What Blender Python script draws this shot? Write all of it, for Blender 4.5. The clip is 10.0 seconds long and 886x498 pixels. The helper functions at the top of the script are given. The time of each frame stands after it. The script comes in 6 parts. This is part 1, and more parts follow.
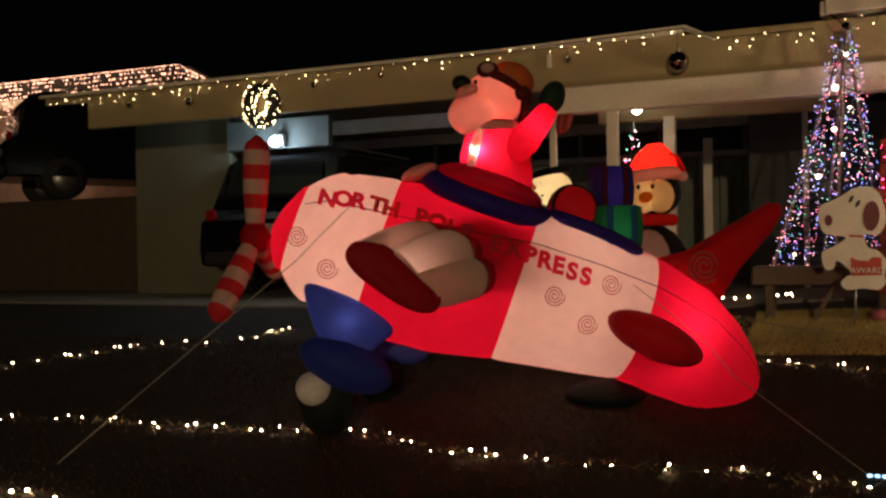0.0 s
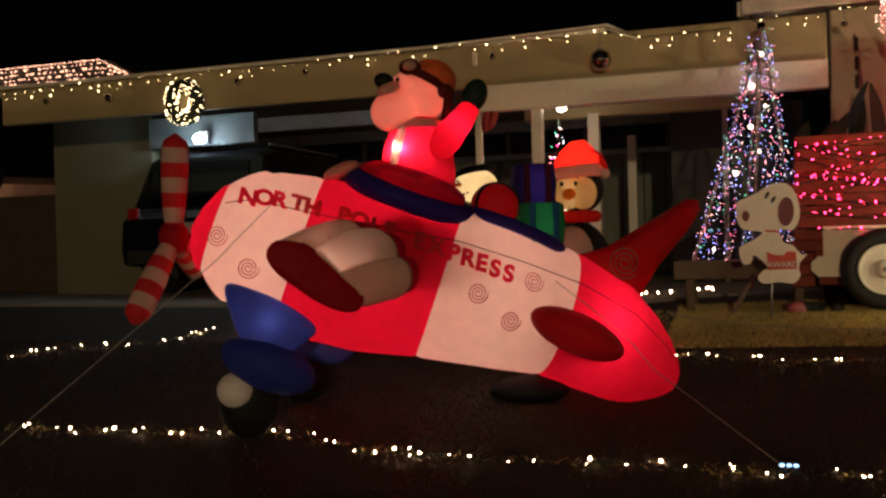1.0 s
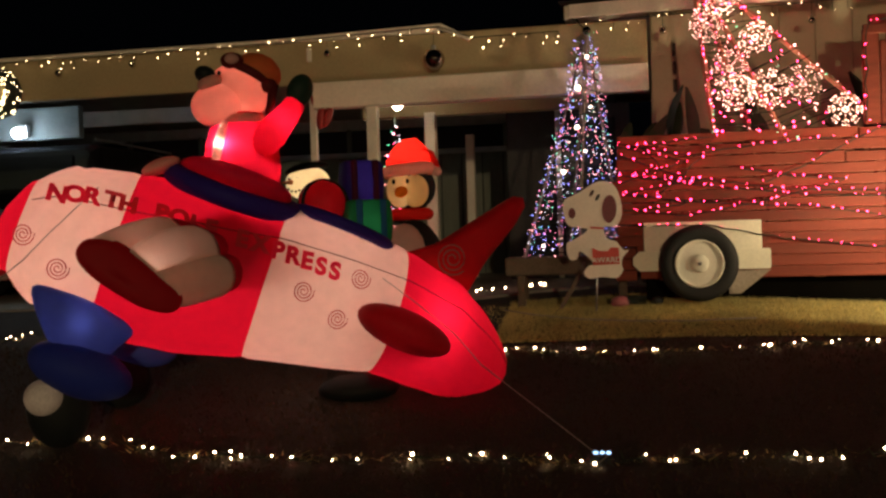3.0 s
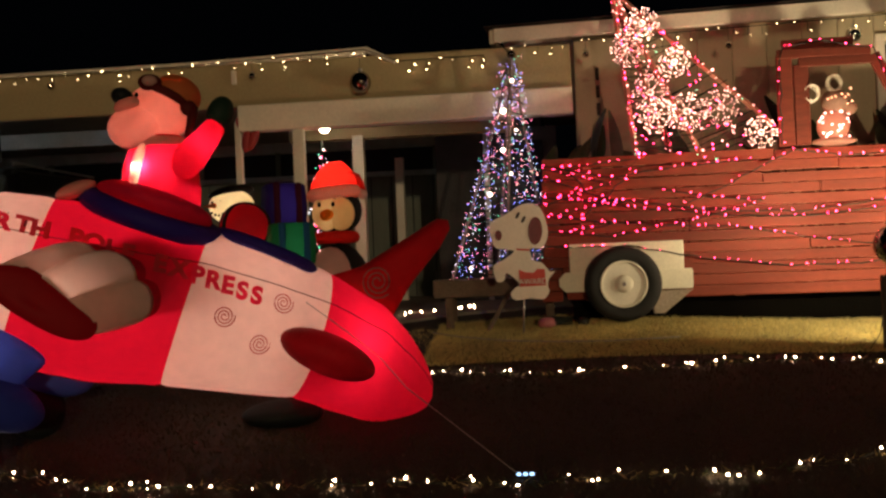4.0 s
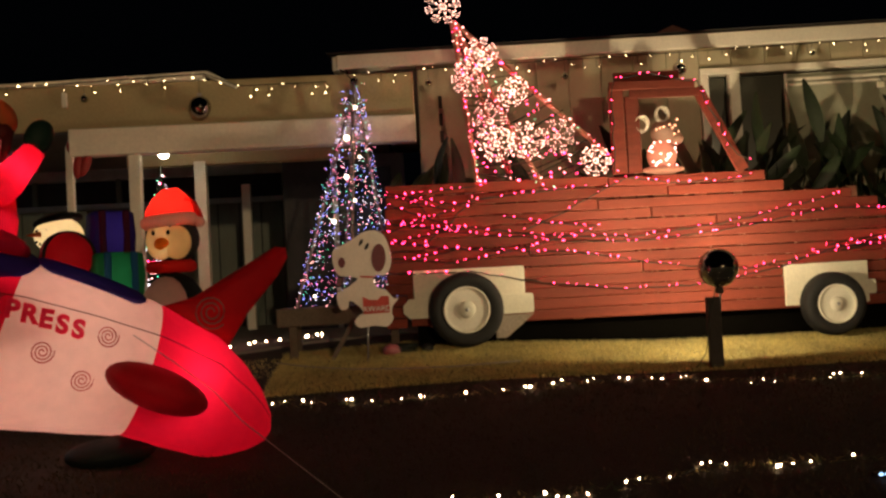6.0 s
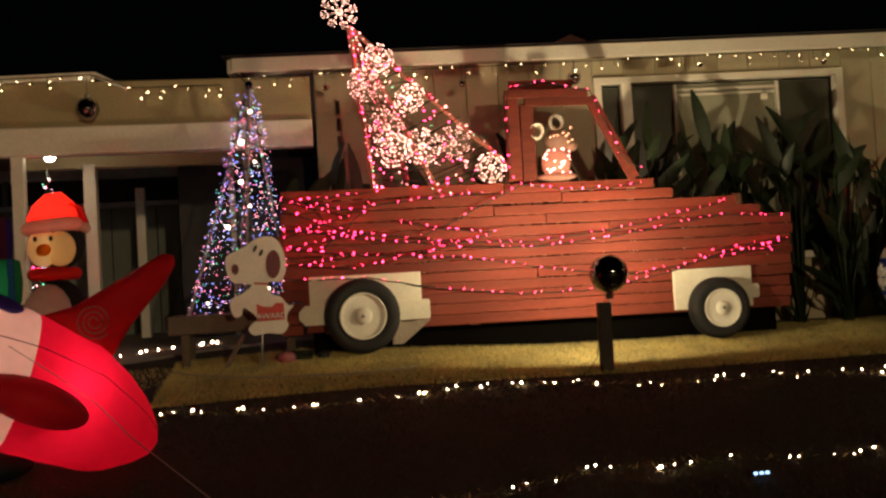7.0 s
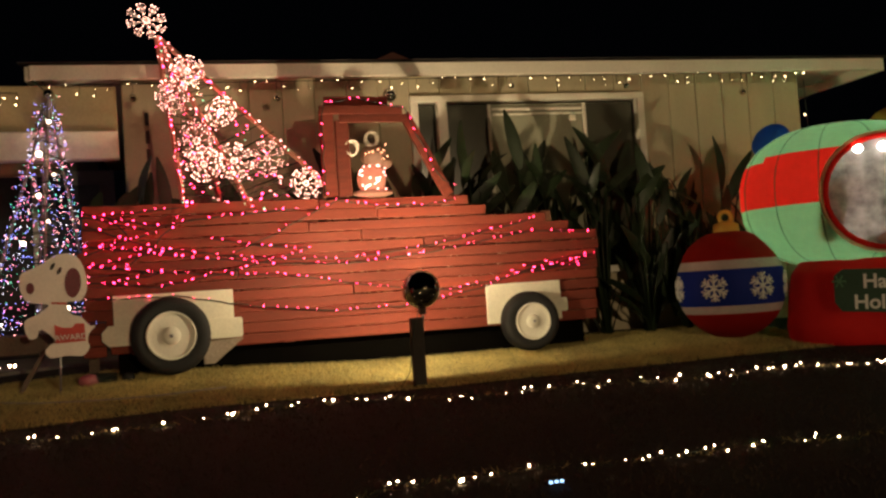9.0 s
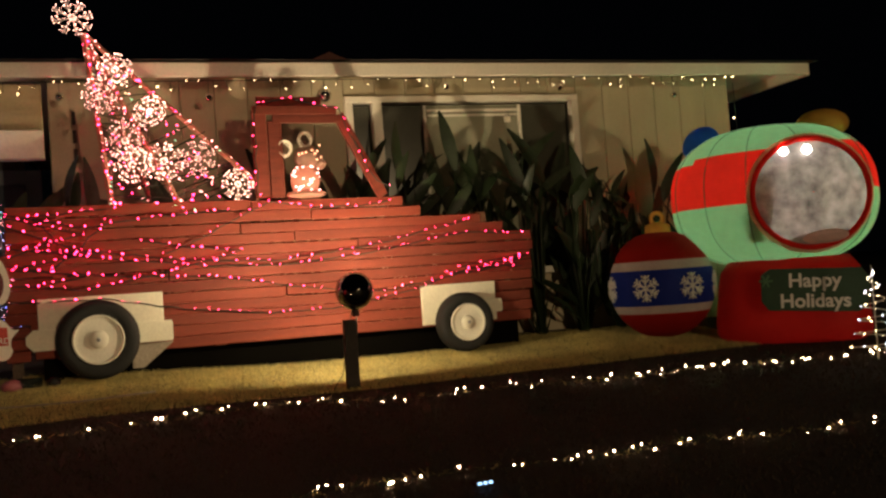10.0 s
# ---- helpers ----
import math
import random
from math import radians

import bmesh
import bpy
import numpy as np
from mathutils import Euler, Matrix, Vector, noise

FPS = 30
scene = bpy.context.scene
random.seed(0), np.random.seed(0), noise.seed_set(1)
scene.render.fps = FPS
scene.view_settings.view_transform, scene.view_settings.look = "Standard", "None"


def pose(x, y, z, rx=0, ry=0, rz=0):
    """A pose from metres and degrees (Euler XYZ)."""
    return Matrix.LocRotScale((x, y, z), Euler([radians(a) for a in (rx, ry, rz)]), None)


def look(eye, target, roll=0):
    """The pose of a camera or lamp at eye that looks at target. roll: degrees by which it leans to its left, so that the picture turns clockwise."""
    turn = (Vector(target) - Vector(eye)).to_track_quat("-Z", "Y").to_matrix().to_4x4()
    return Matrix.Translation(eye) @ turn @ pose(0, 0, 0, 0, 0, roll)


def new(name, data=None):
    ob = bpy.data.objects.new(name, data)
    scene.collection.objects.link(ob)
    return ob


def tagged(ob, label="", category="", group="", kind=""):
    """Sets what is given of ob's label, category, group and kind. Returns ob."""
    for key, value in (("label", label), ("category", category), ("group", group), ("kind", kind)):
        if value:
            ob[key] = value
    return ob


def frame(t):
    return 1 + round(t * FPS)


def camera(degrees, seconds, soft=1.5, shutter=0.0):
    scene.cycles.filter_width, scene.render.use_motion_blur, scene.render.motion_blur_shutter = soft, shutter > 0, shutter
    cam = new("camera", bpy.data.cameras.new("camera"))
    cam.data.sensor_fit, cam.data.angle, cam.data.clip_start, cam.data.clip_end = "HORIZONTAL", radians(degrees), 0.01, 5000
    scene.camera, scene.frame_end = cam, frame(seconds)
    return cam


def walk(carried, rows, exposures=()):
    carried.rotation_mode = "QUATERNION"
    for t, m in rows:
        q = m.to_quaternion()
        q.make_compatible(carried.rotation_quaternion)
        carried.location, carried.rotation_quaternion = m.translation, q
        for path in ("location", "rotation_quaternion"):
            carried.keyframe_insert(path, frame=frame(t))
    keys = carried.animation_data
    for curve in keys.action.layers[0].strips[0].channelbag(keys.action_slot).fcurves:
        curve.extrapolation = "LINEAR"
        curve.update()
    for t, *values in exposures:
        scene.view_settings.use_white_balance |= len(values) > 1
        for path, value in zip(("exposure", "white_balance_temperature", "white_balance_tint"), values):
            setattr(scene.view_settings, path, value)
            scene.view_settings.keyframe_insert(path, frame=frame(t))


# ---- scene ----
cam = camera(50.3, 10.0, soft=2.5)
EYE = 1.5
# seconds, x, y, z from the first eye, yaw, pitch, roll
ROWS = [
    (0.0, 0.000, 0.000, 0.000, 22.50, 0.00, 1.00),
    (0.5, 0.020, 0.018, 0.006, 20.48, -0.14, 1.47),
    (1.0, 0.047, 0.029, 0.008, 18.42, -0.30, 1.46),
    (1.5, 0.081, 0.043, 0.004, 16.01, -0.80, 1.80),
    (2.0, 0.126, 0.061, 0.004, 13.93, -0.73, 2.11),
    (2.5, 0.150, 0.079, -0.003, 11.64, -0.72, 1.90),
    (4.0, 0.241, 0.118, -0.018, 5.50, 0.70, 2.36),
    (4.5, 0.260, 0.137, -0.018, 3.76, 1.90, 2.75),
    (5.0, 0.290, 0.154, -0.027, 2.04, 2.13, 3.08),
    (5.5, 0.330, 0.155, -0.022, -0.28, 1.99, 3.09),
    (7.0, 0.474, 0.153, -0.004, -8.52, 1.82, 3.32),
    (7.5, 0.518, 0.142, -0.006, -11.16, 2.24, 3.52),
    (8.0, 0.557, 0.138, -0.001, -13.75, 2.02, 3.75),
    (8.5, 0.599, 0.132, 0.002, -16.18, 2.07, 3.77),
    (9.0, 0.641, 0.127, -0.005, -18.49, 2.11, 3.87),
    (9.5, 0.671, 0.118, -0.010, -20.22, 2.16, 3.98),
    (10.0, 0.710, 0.109, 0.001, -21.97, 1.87, 4.11),
] 
walk(cam, [(t, pose(x, y, EYE + z, 90 + pitch, roll, yaw)) for t, x, y, z, yaw, pitch, roll in ROWS])

# ---- light ----
world = bpy.data.worlds.new("night")
world.use_nodes = True
world.node_tree.nodes["Background"].inputs["Color"].default_value = (0.35, 0.42, 0.6, 1)
world.node_tree.nodes["Background"].inputs["Strength"].default_value = 0.0012
scene.world = world


def lamp(name, kind, place, power, colour, size=0.1, target=None, cone=None):
    data = bpy.data.lights.new(name, kind)
    data.energy, data.color = power, colour
    if kind == "AREA":
        data.size = size
    else:
        data.shadow_soft_size = size
    if cone:
        data.spot_size, data.spot_blend = radians(cone[0]), cone[1]
    ob = new(name, data)
    ob.matrix_world = look(place, target) if target else Matrix.Translation(place)
    return ob


# round flood head on its stake: one wide beam, two spots added for walls
NEARER = Matrix.Translation((0.45, 0.13, 1.5)) @ Matrix.Scale(0.95, 4) @ Matrix.Translation((-0.45, -0.13, -1.5))
FLOOD_AT = (2.745, 7.10, 1.42)
lamp("flood_beam", "SPOT", FLOOD_AT, 68, (1.0, 0.78, 0.46), 0.05, (2.75, 9.0, 1.42), (176, 0.2))
lamp("added_upper_spot", "SPOT", FLOOD_AT, 118, (1.0, 0.77, 0.46), 0.05, (4.2, 8.5, 3.1), (104, 1.0))
lamp("added_side_spot", "SPOT", FLOOD_AT, 118, (1.0, 0.77, 0.46), 0.05, (0.9, 8.4, 3.1), (104, 1.0))
# unseen fill added behind the camera to brighten the house fronts
lamp("front_fill", "POINT", (7.0, -24.0, 4.8), 6600, (1.0, 0.72, 0.40), 0.3)
lamp("carport_light", "POINT", (-6.2, 9.72, 2.8), 30, (0.72, 0.9, 1.0), 0.07)
lamp("porch_light", "POINT", (-1.75, 9.22, 2.83), 18, (1.0, 0.80, 0.56), 0.05)
# bulbs inside the inflatables
PLANE = Matrix.Translation((0, 0, 0.18)) @ Matrix.Scale(0.88, 4) @ pose(-1.9, 6.3, 0, 0, 0, 28)
for u, v, z, power in ((-1.3, 0, 1.5, 6.6), (-0.55, 0, 1.35, 6.8), (0.2, 0, 1.15, 6.2), (0.95, -0.24, 0.93, 5.8)):
    lamp("inner_bulb", "POINT", PLANE @ Vector((u, v, z)), power, (1.0, 0.71, 0.56), 0.12)
lamp("inner_bulb", "POINT", PLANE @ Vector((-0.43, -0.235, 2.15)), 7, (1.0, 0.78, 0.55), 0.03)
for u, v, z, power in ((-0.06, -0.26, 2.29, 0.9), (-1.32, -0.47, 1.06, 0.35), (-0.98, -0.66, 1.50, 0.12), (-0.82, -0.60, 1.42, 0.16), (-0.66, -0.56, 1.30, 0.12), (-0.97, -0.71, 1.35, 0.35), (0.62, -0.58, 0.92, 0.5), (0.24, -0.06, 1.76, 0.5), (0.53, 0.02, 1.9, 0.5), (0.52, -0.12, 1.6, 0.4)):
    lamp("inner_bulb", "POINT", PLANE @ Vector((u, v, z)), power, (1.0, 0.8, 0.62), 0.03)
lamp("inner_bulb", "POINT", PLANE @ Vector((-0.36, -0.13, 2.46)), 2.8, (1.0, 0.82, 0.68), 0.05)
lamp("inner_bulb", "POINT", (-1.25, 7.2, 2.12), 2.5, (1.0, 0.8, 0.55), 0.05)
lamp("inner_bulb", "POINT", (-1.25, 7.17, 2.01), 0.7, (1.0, 0.8, 0.55), 0.03)
lamp("inner_bulb", "POINT", PLANE @ Vector((-0.468, -0.262, 2.15)), 0.5, (1.0, 0.78, 0.5), 0.008)
lamp("inner_bulb", "POINT", (-1.26, 7.09, 1.86), 0.8, (1.0, 0.8, 0.55), 0.06)
lamp("inner_bulb", "POINT", (2.68, 7.97, 2.42), 1.1, (1.0, 0.42, 0.27), 0.05)
lamp("inner_bulb", "POINT", NEARER @ Vector((7.35, 7.4, 1.05)), 5, (1.0, 0.85, 0.6), 0.1)
lamp("inner_bulb", "POINT", (-2.04, 7.15, 1.96), 1.5, (1.0, 0.88, 0.68), 0.06)
lamp("inner_bulb", "POINT", NEARER @ Vector((7.62, 7.75, 2.40)), 24, (1.0, 0.9, 0.72), 0.12)
lamp("inner_bulb", "POINT", NEARER @ Vector((7.3, 7.8, 2.1)), 11, (1.0, 0.9, 0.72), 0.12)

# ---- materials ----
MATS = {}


def mat(name, colour, rough=0.6, metal=0.0, vary=0.25, scale=6.0, fine=60.0, bump=0.15, glow=None, through_light=0.0, stretch=(1, 1, 1), coat=0.0, random_vary=0.0, gloss=0.5):
    """A surface with broad stains, fine grain and relief; through_light: the share of light a thin cloth lets pass."""
    if name in MATS:
        return MATS[name]
    m = bpy.data.materials.new(name)
    m.use_nodes = True
    t = m.node_tree
    n, link = t.nodes, t.links
    b = n["Principled BSDF"]
    b.inputs["Roughness"].default_value, b.inputs["Metallic"].default_value = rough, metal
    b.inputs["Coat Weight"].default_value, b.inputs["Specular IOR Level"].default_value = coat, gloss
    co = n.new("ShaderNodeTexCoord")
    mp = n.new("ShaderNodeMapping")
    mp.inputs["Scale"].default_value = stretch
    link.new(co.outputs["Object"], mp.inputs["Vector"])
    big, small = n.new("ShaderNodeTexNoise"), n.new("ShaderNodeTexNoise")
    big.inputs["Scale"].default_value, small.inputs["Scale"].default_value = scale, fine
    big.inputs["Detail"].default_value, small.inputs["Detail"].default_value = 5, 3
    for k in (big, small):
        link.new(mp.outputs["Vector"], k.inputs["Vector"])
    add = n.new("ShaderNodeMath")
    add.operation = "ADD"
    link.new(big.outputs["Fac"], add.inputs[0])
    link.new(small.outputs["Fac"], add.inputs[1])
    fac = add.outputs[0]
    if random_vary:
        info = n.new("ShaderNodeObjectInfo")
        ma = n.new("ShaderNodeMath")
        ma.operation = "MULTIPLY_ADD"
        ma.inputs[1].default_value, ma.inputs[2].default_value = random_vary, -random_vary / 2
        link.new(info.outputs["Random"], ma.inputs[0])
        ad2 = n.new("ShaderNodeMath")
        ad2.operation = "ADD"
        link.new(fac, ad2.inputs[0])
        link.new(ma.outputs[0], ad2.inputs[1])
        fac = ad2.outputs[0]
    ramp = n.new("ShaderNodeMapRange")
    ramp.inputs["From Min"].default_value, ramp.inputs["From Max"].default_value = 0.6, 1.4
    ramp.inputs["To Min"].default_value, ramp.inputs["To Max"].default_value = 1 - vary, 1 + vary
    link.new(fac, ramp.inputs["Value"])
    mix = n.new("ShaderNodeMix")
    mix.data_type, mix.blend_type = "RGBA", "MULTIPLY"
    mix.inputs["Factor"].default_value = 1
    mix.inputs["A"].default_value = (*colour, 1)
    link.new(ramp.outputs["Result"], mix.inputs["B"])
    link.new(mix.outputs["Result"], b.inputs["Base Color"])
    if bump:
        bp = n.new("ShaderNodeBump")
        bp.inputs["Strength"].default_value, bp.inputs["Distance"].default_value = bump, 0.02
        link.new(add.outputs[0], bp.inputs["Height"])
        link.new(bp.outputs["Normal"], b.inputs["Normal"])
    if glow:
        b.inputs["Emission Color"].default_value, b.inputs["Emission Strength"].default_value = (*glow[0], 1), glow[1]
    if through_light:
        tr, mx = n.new("ShaderNodeBsdfTranslucent"), n.new("ShaderNodeMixShader")
        link.new(mix.outputs["Result"], tr.inputs["Color"])
        mx.inputs["Fac"].default_value = through_light
        link.new(b.outputs["BSDF"], mx.inputs[1])
        link.new(tr.outputs["BSDF"], mx.inputs[2])
        link.new(mx.outputs["Shader"], n["Material Output"].inputs["Surface"])
    MATS[name] = m
    return m


def cloth(name, colour, share=0.5):
    return mat(name, colour, 0.6, 0, 0.08, 2.2, 14, 0.10, through_light=share, gloss=0.15)


def bulb(name, colour, power):
    return mat(name, (0.8, 0.8, 0.8), 0.3, 0, 0.0, 1, 1, 0, glow=(colour, power))


RED, WHITE, BLUE = cloth("red_nylon", (0.76, 0.010, 0.050)), cloth("white_nylon", (0.82, 0.61, 0.55)), cloth("blue_nylon", (0.07, 0.11, 0.58), 0.3)
DKRED, NAVY, CRIMSON = cloth("deep_red_nylon", (0.36, 0.006, 0.012), 0.25), cloth("navy_nylon", (0.035, 0.02, 0.24), 0.3), cloth("crimson_nylon", (0.70, 0.016, 0.09), 0.45)
TAN, BLACKC, ORANGE = cloth("tan_nylon", (0.78, 0.46, 0.41)), cloth("black_nylon", (0.010, 0.012, 0.012), 0.05), cloth("orange_nylon", (0.70, 0.20, 0.07), 0.45)
BROWNC, GREEN, CREAM = cloth("brown_nylon", (0.10, 0.012, 0.012), 0.2), cloth("green_nylon", (0.02, 0.26, 0.10), 0.3), cloth("cream_nylon", (0.80, 0.66, 0.42))
GLOVE = cloth("dark_green_nylon", (0.012, 0.03, 0.02), 0.1)
MINT, POPRED, GOLD = cloth("mint_green_nylon", (0.25, 0.60, 0.33)), cloth("bright_red_nylon", (0.80, 0.03, 0.02)), cloth("gold_nylon", (0.66, 0.38, 0.08), 0.3)
FIR, LETTER, PINK = mat("sign_green_print", (0.012, 0.05, 0.022), 0.6), mat("white_print", (0.7, 0.7, 0.66), 0.6, vary=0.08), cloth("red_print", (0.85, 0.035, 0.10), 0.7)
SWIRL = mat("swirl_print", (0.50, 0.04, 0.05), 0.6, vary=0.1)
SEAM = mat("seam_thread", (0.12, 0.01, 0.01), 0.8)
BALLWHITE = mat("white_band_print", (0.42, 0.36, 0.34), 0.6)
ORNRED, ORNBLUE = cloth("ornament_red_nylon", (0.34, 0.012, 0.008), 0.3), cloth("ornament_blue_nylon", (0.012, 0.03, 0.26), 0.3)
STUCCO = mat("beige_stucco", (0.42, 0.36, 0.25), 0.85, vary=0.14, scale=1.3, fine=90, bump=0.25)
BOARD = mat("beige_siding", (0.42, 0.37, 0.25), 0.75, vary=0.14, scale=2, fine=50, bump=0.15, stretch=(3, 3, 0.5), random_vary=0.3)
FASCIA = mat("cream_fascia_paint", (0.80, 0.74, 0.62), 0.6, vary=0.12, scale=2, fine=40, bump=0.1)
BEAM = mat("tan_beam_paint", (0.38, 0.31, 0.17), 0.7, vary=0.15, scale=1.5, fine=40, bump=0.12)
TRIM = mat("white_trim_paint", (0.72, 0.68, 0.58), 0.5, vary=0.1, scale=3, fine=50)
SHINGLE = mat("dark_shingle", (0.035, 0.03, 0.028), 0.9, vary=0.4, scale=8, fine=70, bump=0.5)
GREYBOARD = mat("grey_fence_board", (0.16, 0.18, 0.15), 0.8, vary=0.25, scale=3, fine=60, stretch=(4, 4, 0.6), random_vary=0.4)
DARKIN = mat("unlit_interior_tone", (0.02, 0.022, 0.025), 0.8)
CURTAIN = mat("grey_curtain", (0.30, 0.30, 0.22), 0.9, vary=0.1)
WOOD = mat("red_stained_plank", (0.190, 0.034, 0.017), 0.8, vary=0.4, scale=3, fine=45, bump=0.3, stretch=(0.35, 3, 5), random_vary=0.45)
TREEWOOD = mat("red_stained_batten", (0.48, 0.23, 0.15), 0.7, vary=0.35, scale=4, fine=45, bump=0.3)
PALE = mat("white_painted_wood", (0.74, 0.70, 0.56), 0.55, vary=0.12, scale=4, fine=50, bump=0.12)
RUBBER = mat("black_rubber", (0.012, 0.012, 0.012), 0.75, vary=0.3, scale=10, fine=80, bump=0.2)
HUB = mat("cream_wheel_paint", (0.80, 0.77, 0.66), 0.6, vary=0.1, scale=6, fine=60, bump=0.05)
BROWNBOX = mat("brown_box_board", (0.12, 0.085, 0.06), 0.8, vary=0.35, scale=4, fine=60, bump=0.3)
DARKWOOD = mat("dark_post_wood", (0.03, 0.022, 0.016), 0.8, vary=0.4, scale=5, fine=60, bump=0.3)
GREYWOOD = mat("weathered_base_board", (0.36, 0.30, 0.24), 0.8, vary=0.35, scale=4, fine=60, bump=0.3)
STEEL = mat("grey_steel", (0.35, 0.35, 0.36), 0.4, 0.8, bump=0.05)
CHROME = mat("mirror_ball_chrome", (0.62, 0.58, 0.5), 0.09, 1.0, vary=0.05, bump=0.0)
DARKCHROME = mat("dark_mirror_ball", (0.32, 0.29, 0.25), 0.06, 1.0, vary=0.05, bump=0.0)
WIRE = mat("green_black_cable", (0.012, 0.02, 0.012), 0.6)
ROPE = mat("pale_rope", (0.34, 0.31, 0.28), 0.8)
# soil and far blades darkened as unlit; pale blades brighten the flood's band
GRASSM = mat("unlit_dry_lawn", (0.017, 0.010, 0.005), 0.9, vary=0.5, scale=1.4, fine=70, bump=0.6)
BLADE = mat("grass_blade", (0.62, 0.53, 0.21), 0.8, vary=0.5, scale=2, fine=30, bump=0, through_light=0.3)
SHADEBLADE = mat("shaded_grass_blade", (0.038, 0.023, 0.010), 0.9, vary=0.6, scale=1.2, fine=30, bump=0)
CONCRETE = mat("grey_concrete", (0.22, 0.20, 0.17), 0.85, vary=0.25, scale=2.2, fine=80, bump=0.3)
LEAF = mat("strelitzia_leaf", (0.014, 0.026, 0.008), 0.5, vary=0.4, scale=4, fine=40, bump=0.15, through_light=0.15, random_vary=0.5)
CARPAINT = mat("black_car_paint", (0.006, 0.006, 0.008), 0.18, 0, vary=0.1, bump=0.02, coat=0.6)
CARGLASS = mat("tinted_car_glass", (0.004, 0.004, 0.005), 0.06, 0, vary=0.0, bump=0)
TAILRED = mat("tail_light_red", (0.30, 0.01, 0.01), 0.15, 0, vary=0.1, bump=0)
NEEDLE = mat("dark_garland_needles", (0.045, 0.075, 0.03), 0.9, vary=0.4)
SIGNW = mat("white_signboard_paint", (0.74, 0.66, 0.58), 0.5, vary=0.1, scale=5, fine=50, bump=0.05)
SIGNBLACK, SIGNRED, MAROON = mat("black_sign_paint", (0.012, 0.006, 0.008), 0.5), mat("red_sign_paint", (0.50, 0.03, 0.02), 0.5), mat("maroon_sign_paint", (0.13, 0.006, 0.018), 0.5)
FROST = mat("frosted_acrylic_strands", (0.78, 0.66, 0.58), 0.35, vary=0.1, scale=10, fine=90, bump=0.4, through_light=0.5)
BOWRED = mat("red_ribbon", (0.30, 0.02, 0.02), 0.6, vary=0.2)
B_WARM, B_RED = bulb("warm_white_bulb", (1.0, 0.70, 0.36), 20), bulb("red_bulb", (1.0, 0.014, 0.080), 62)
B_BLUE, B_GREEN, B_PINK = bulb("blue_bulb", (0.22, 0.26, 1.0), 7), bulb("green_bulb", (0.08, 0.8, 0.40), 5), bulb("pink_bulb", (1.0, 0.16, 0.30), 7)
B_COOL, B_ROSE, B_CARPORT = bulb("cool_white_bulb", (0.8, 0.8, 0.95), 7), bulb("rosy_white_bulb", (1.0, 0.34, 0.31), 12), bulb("carport_lamp_glass", (0.75, 0.92, 1.0), 60)
B_FLAKE, B_LAWN = bulb("snowflake_bulb", (1.0, 0.50, 0.38), 12), bulb("lawn_bulb", (1.0, 0.66, 0.36), 110)
B_PEACH = bulb("peach_bulb", (1.0, 0.40, 0.2), 8)


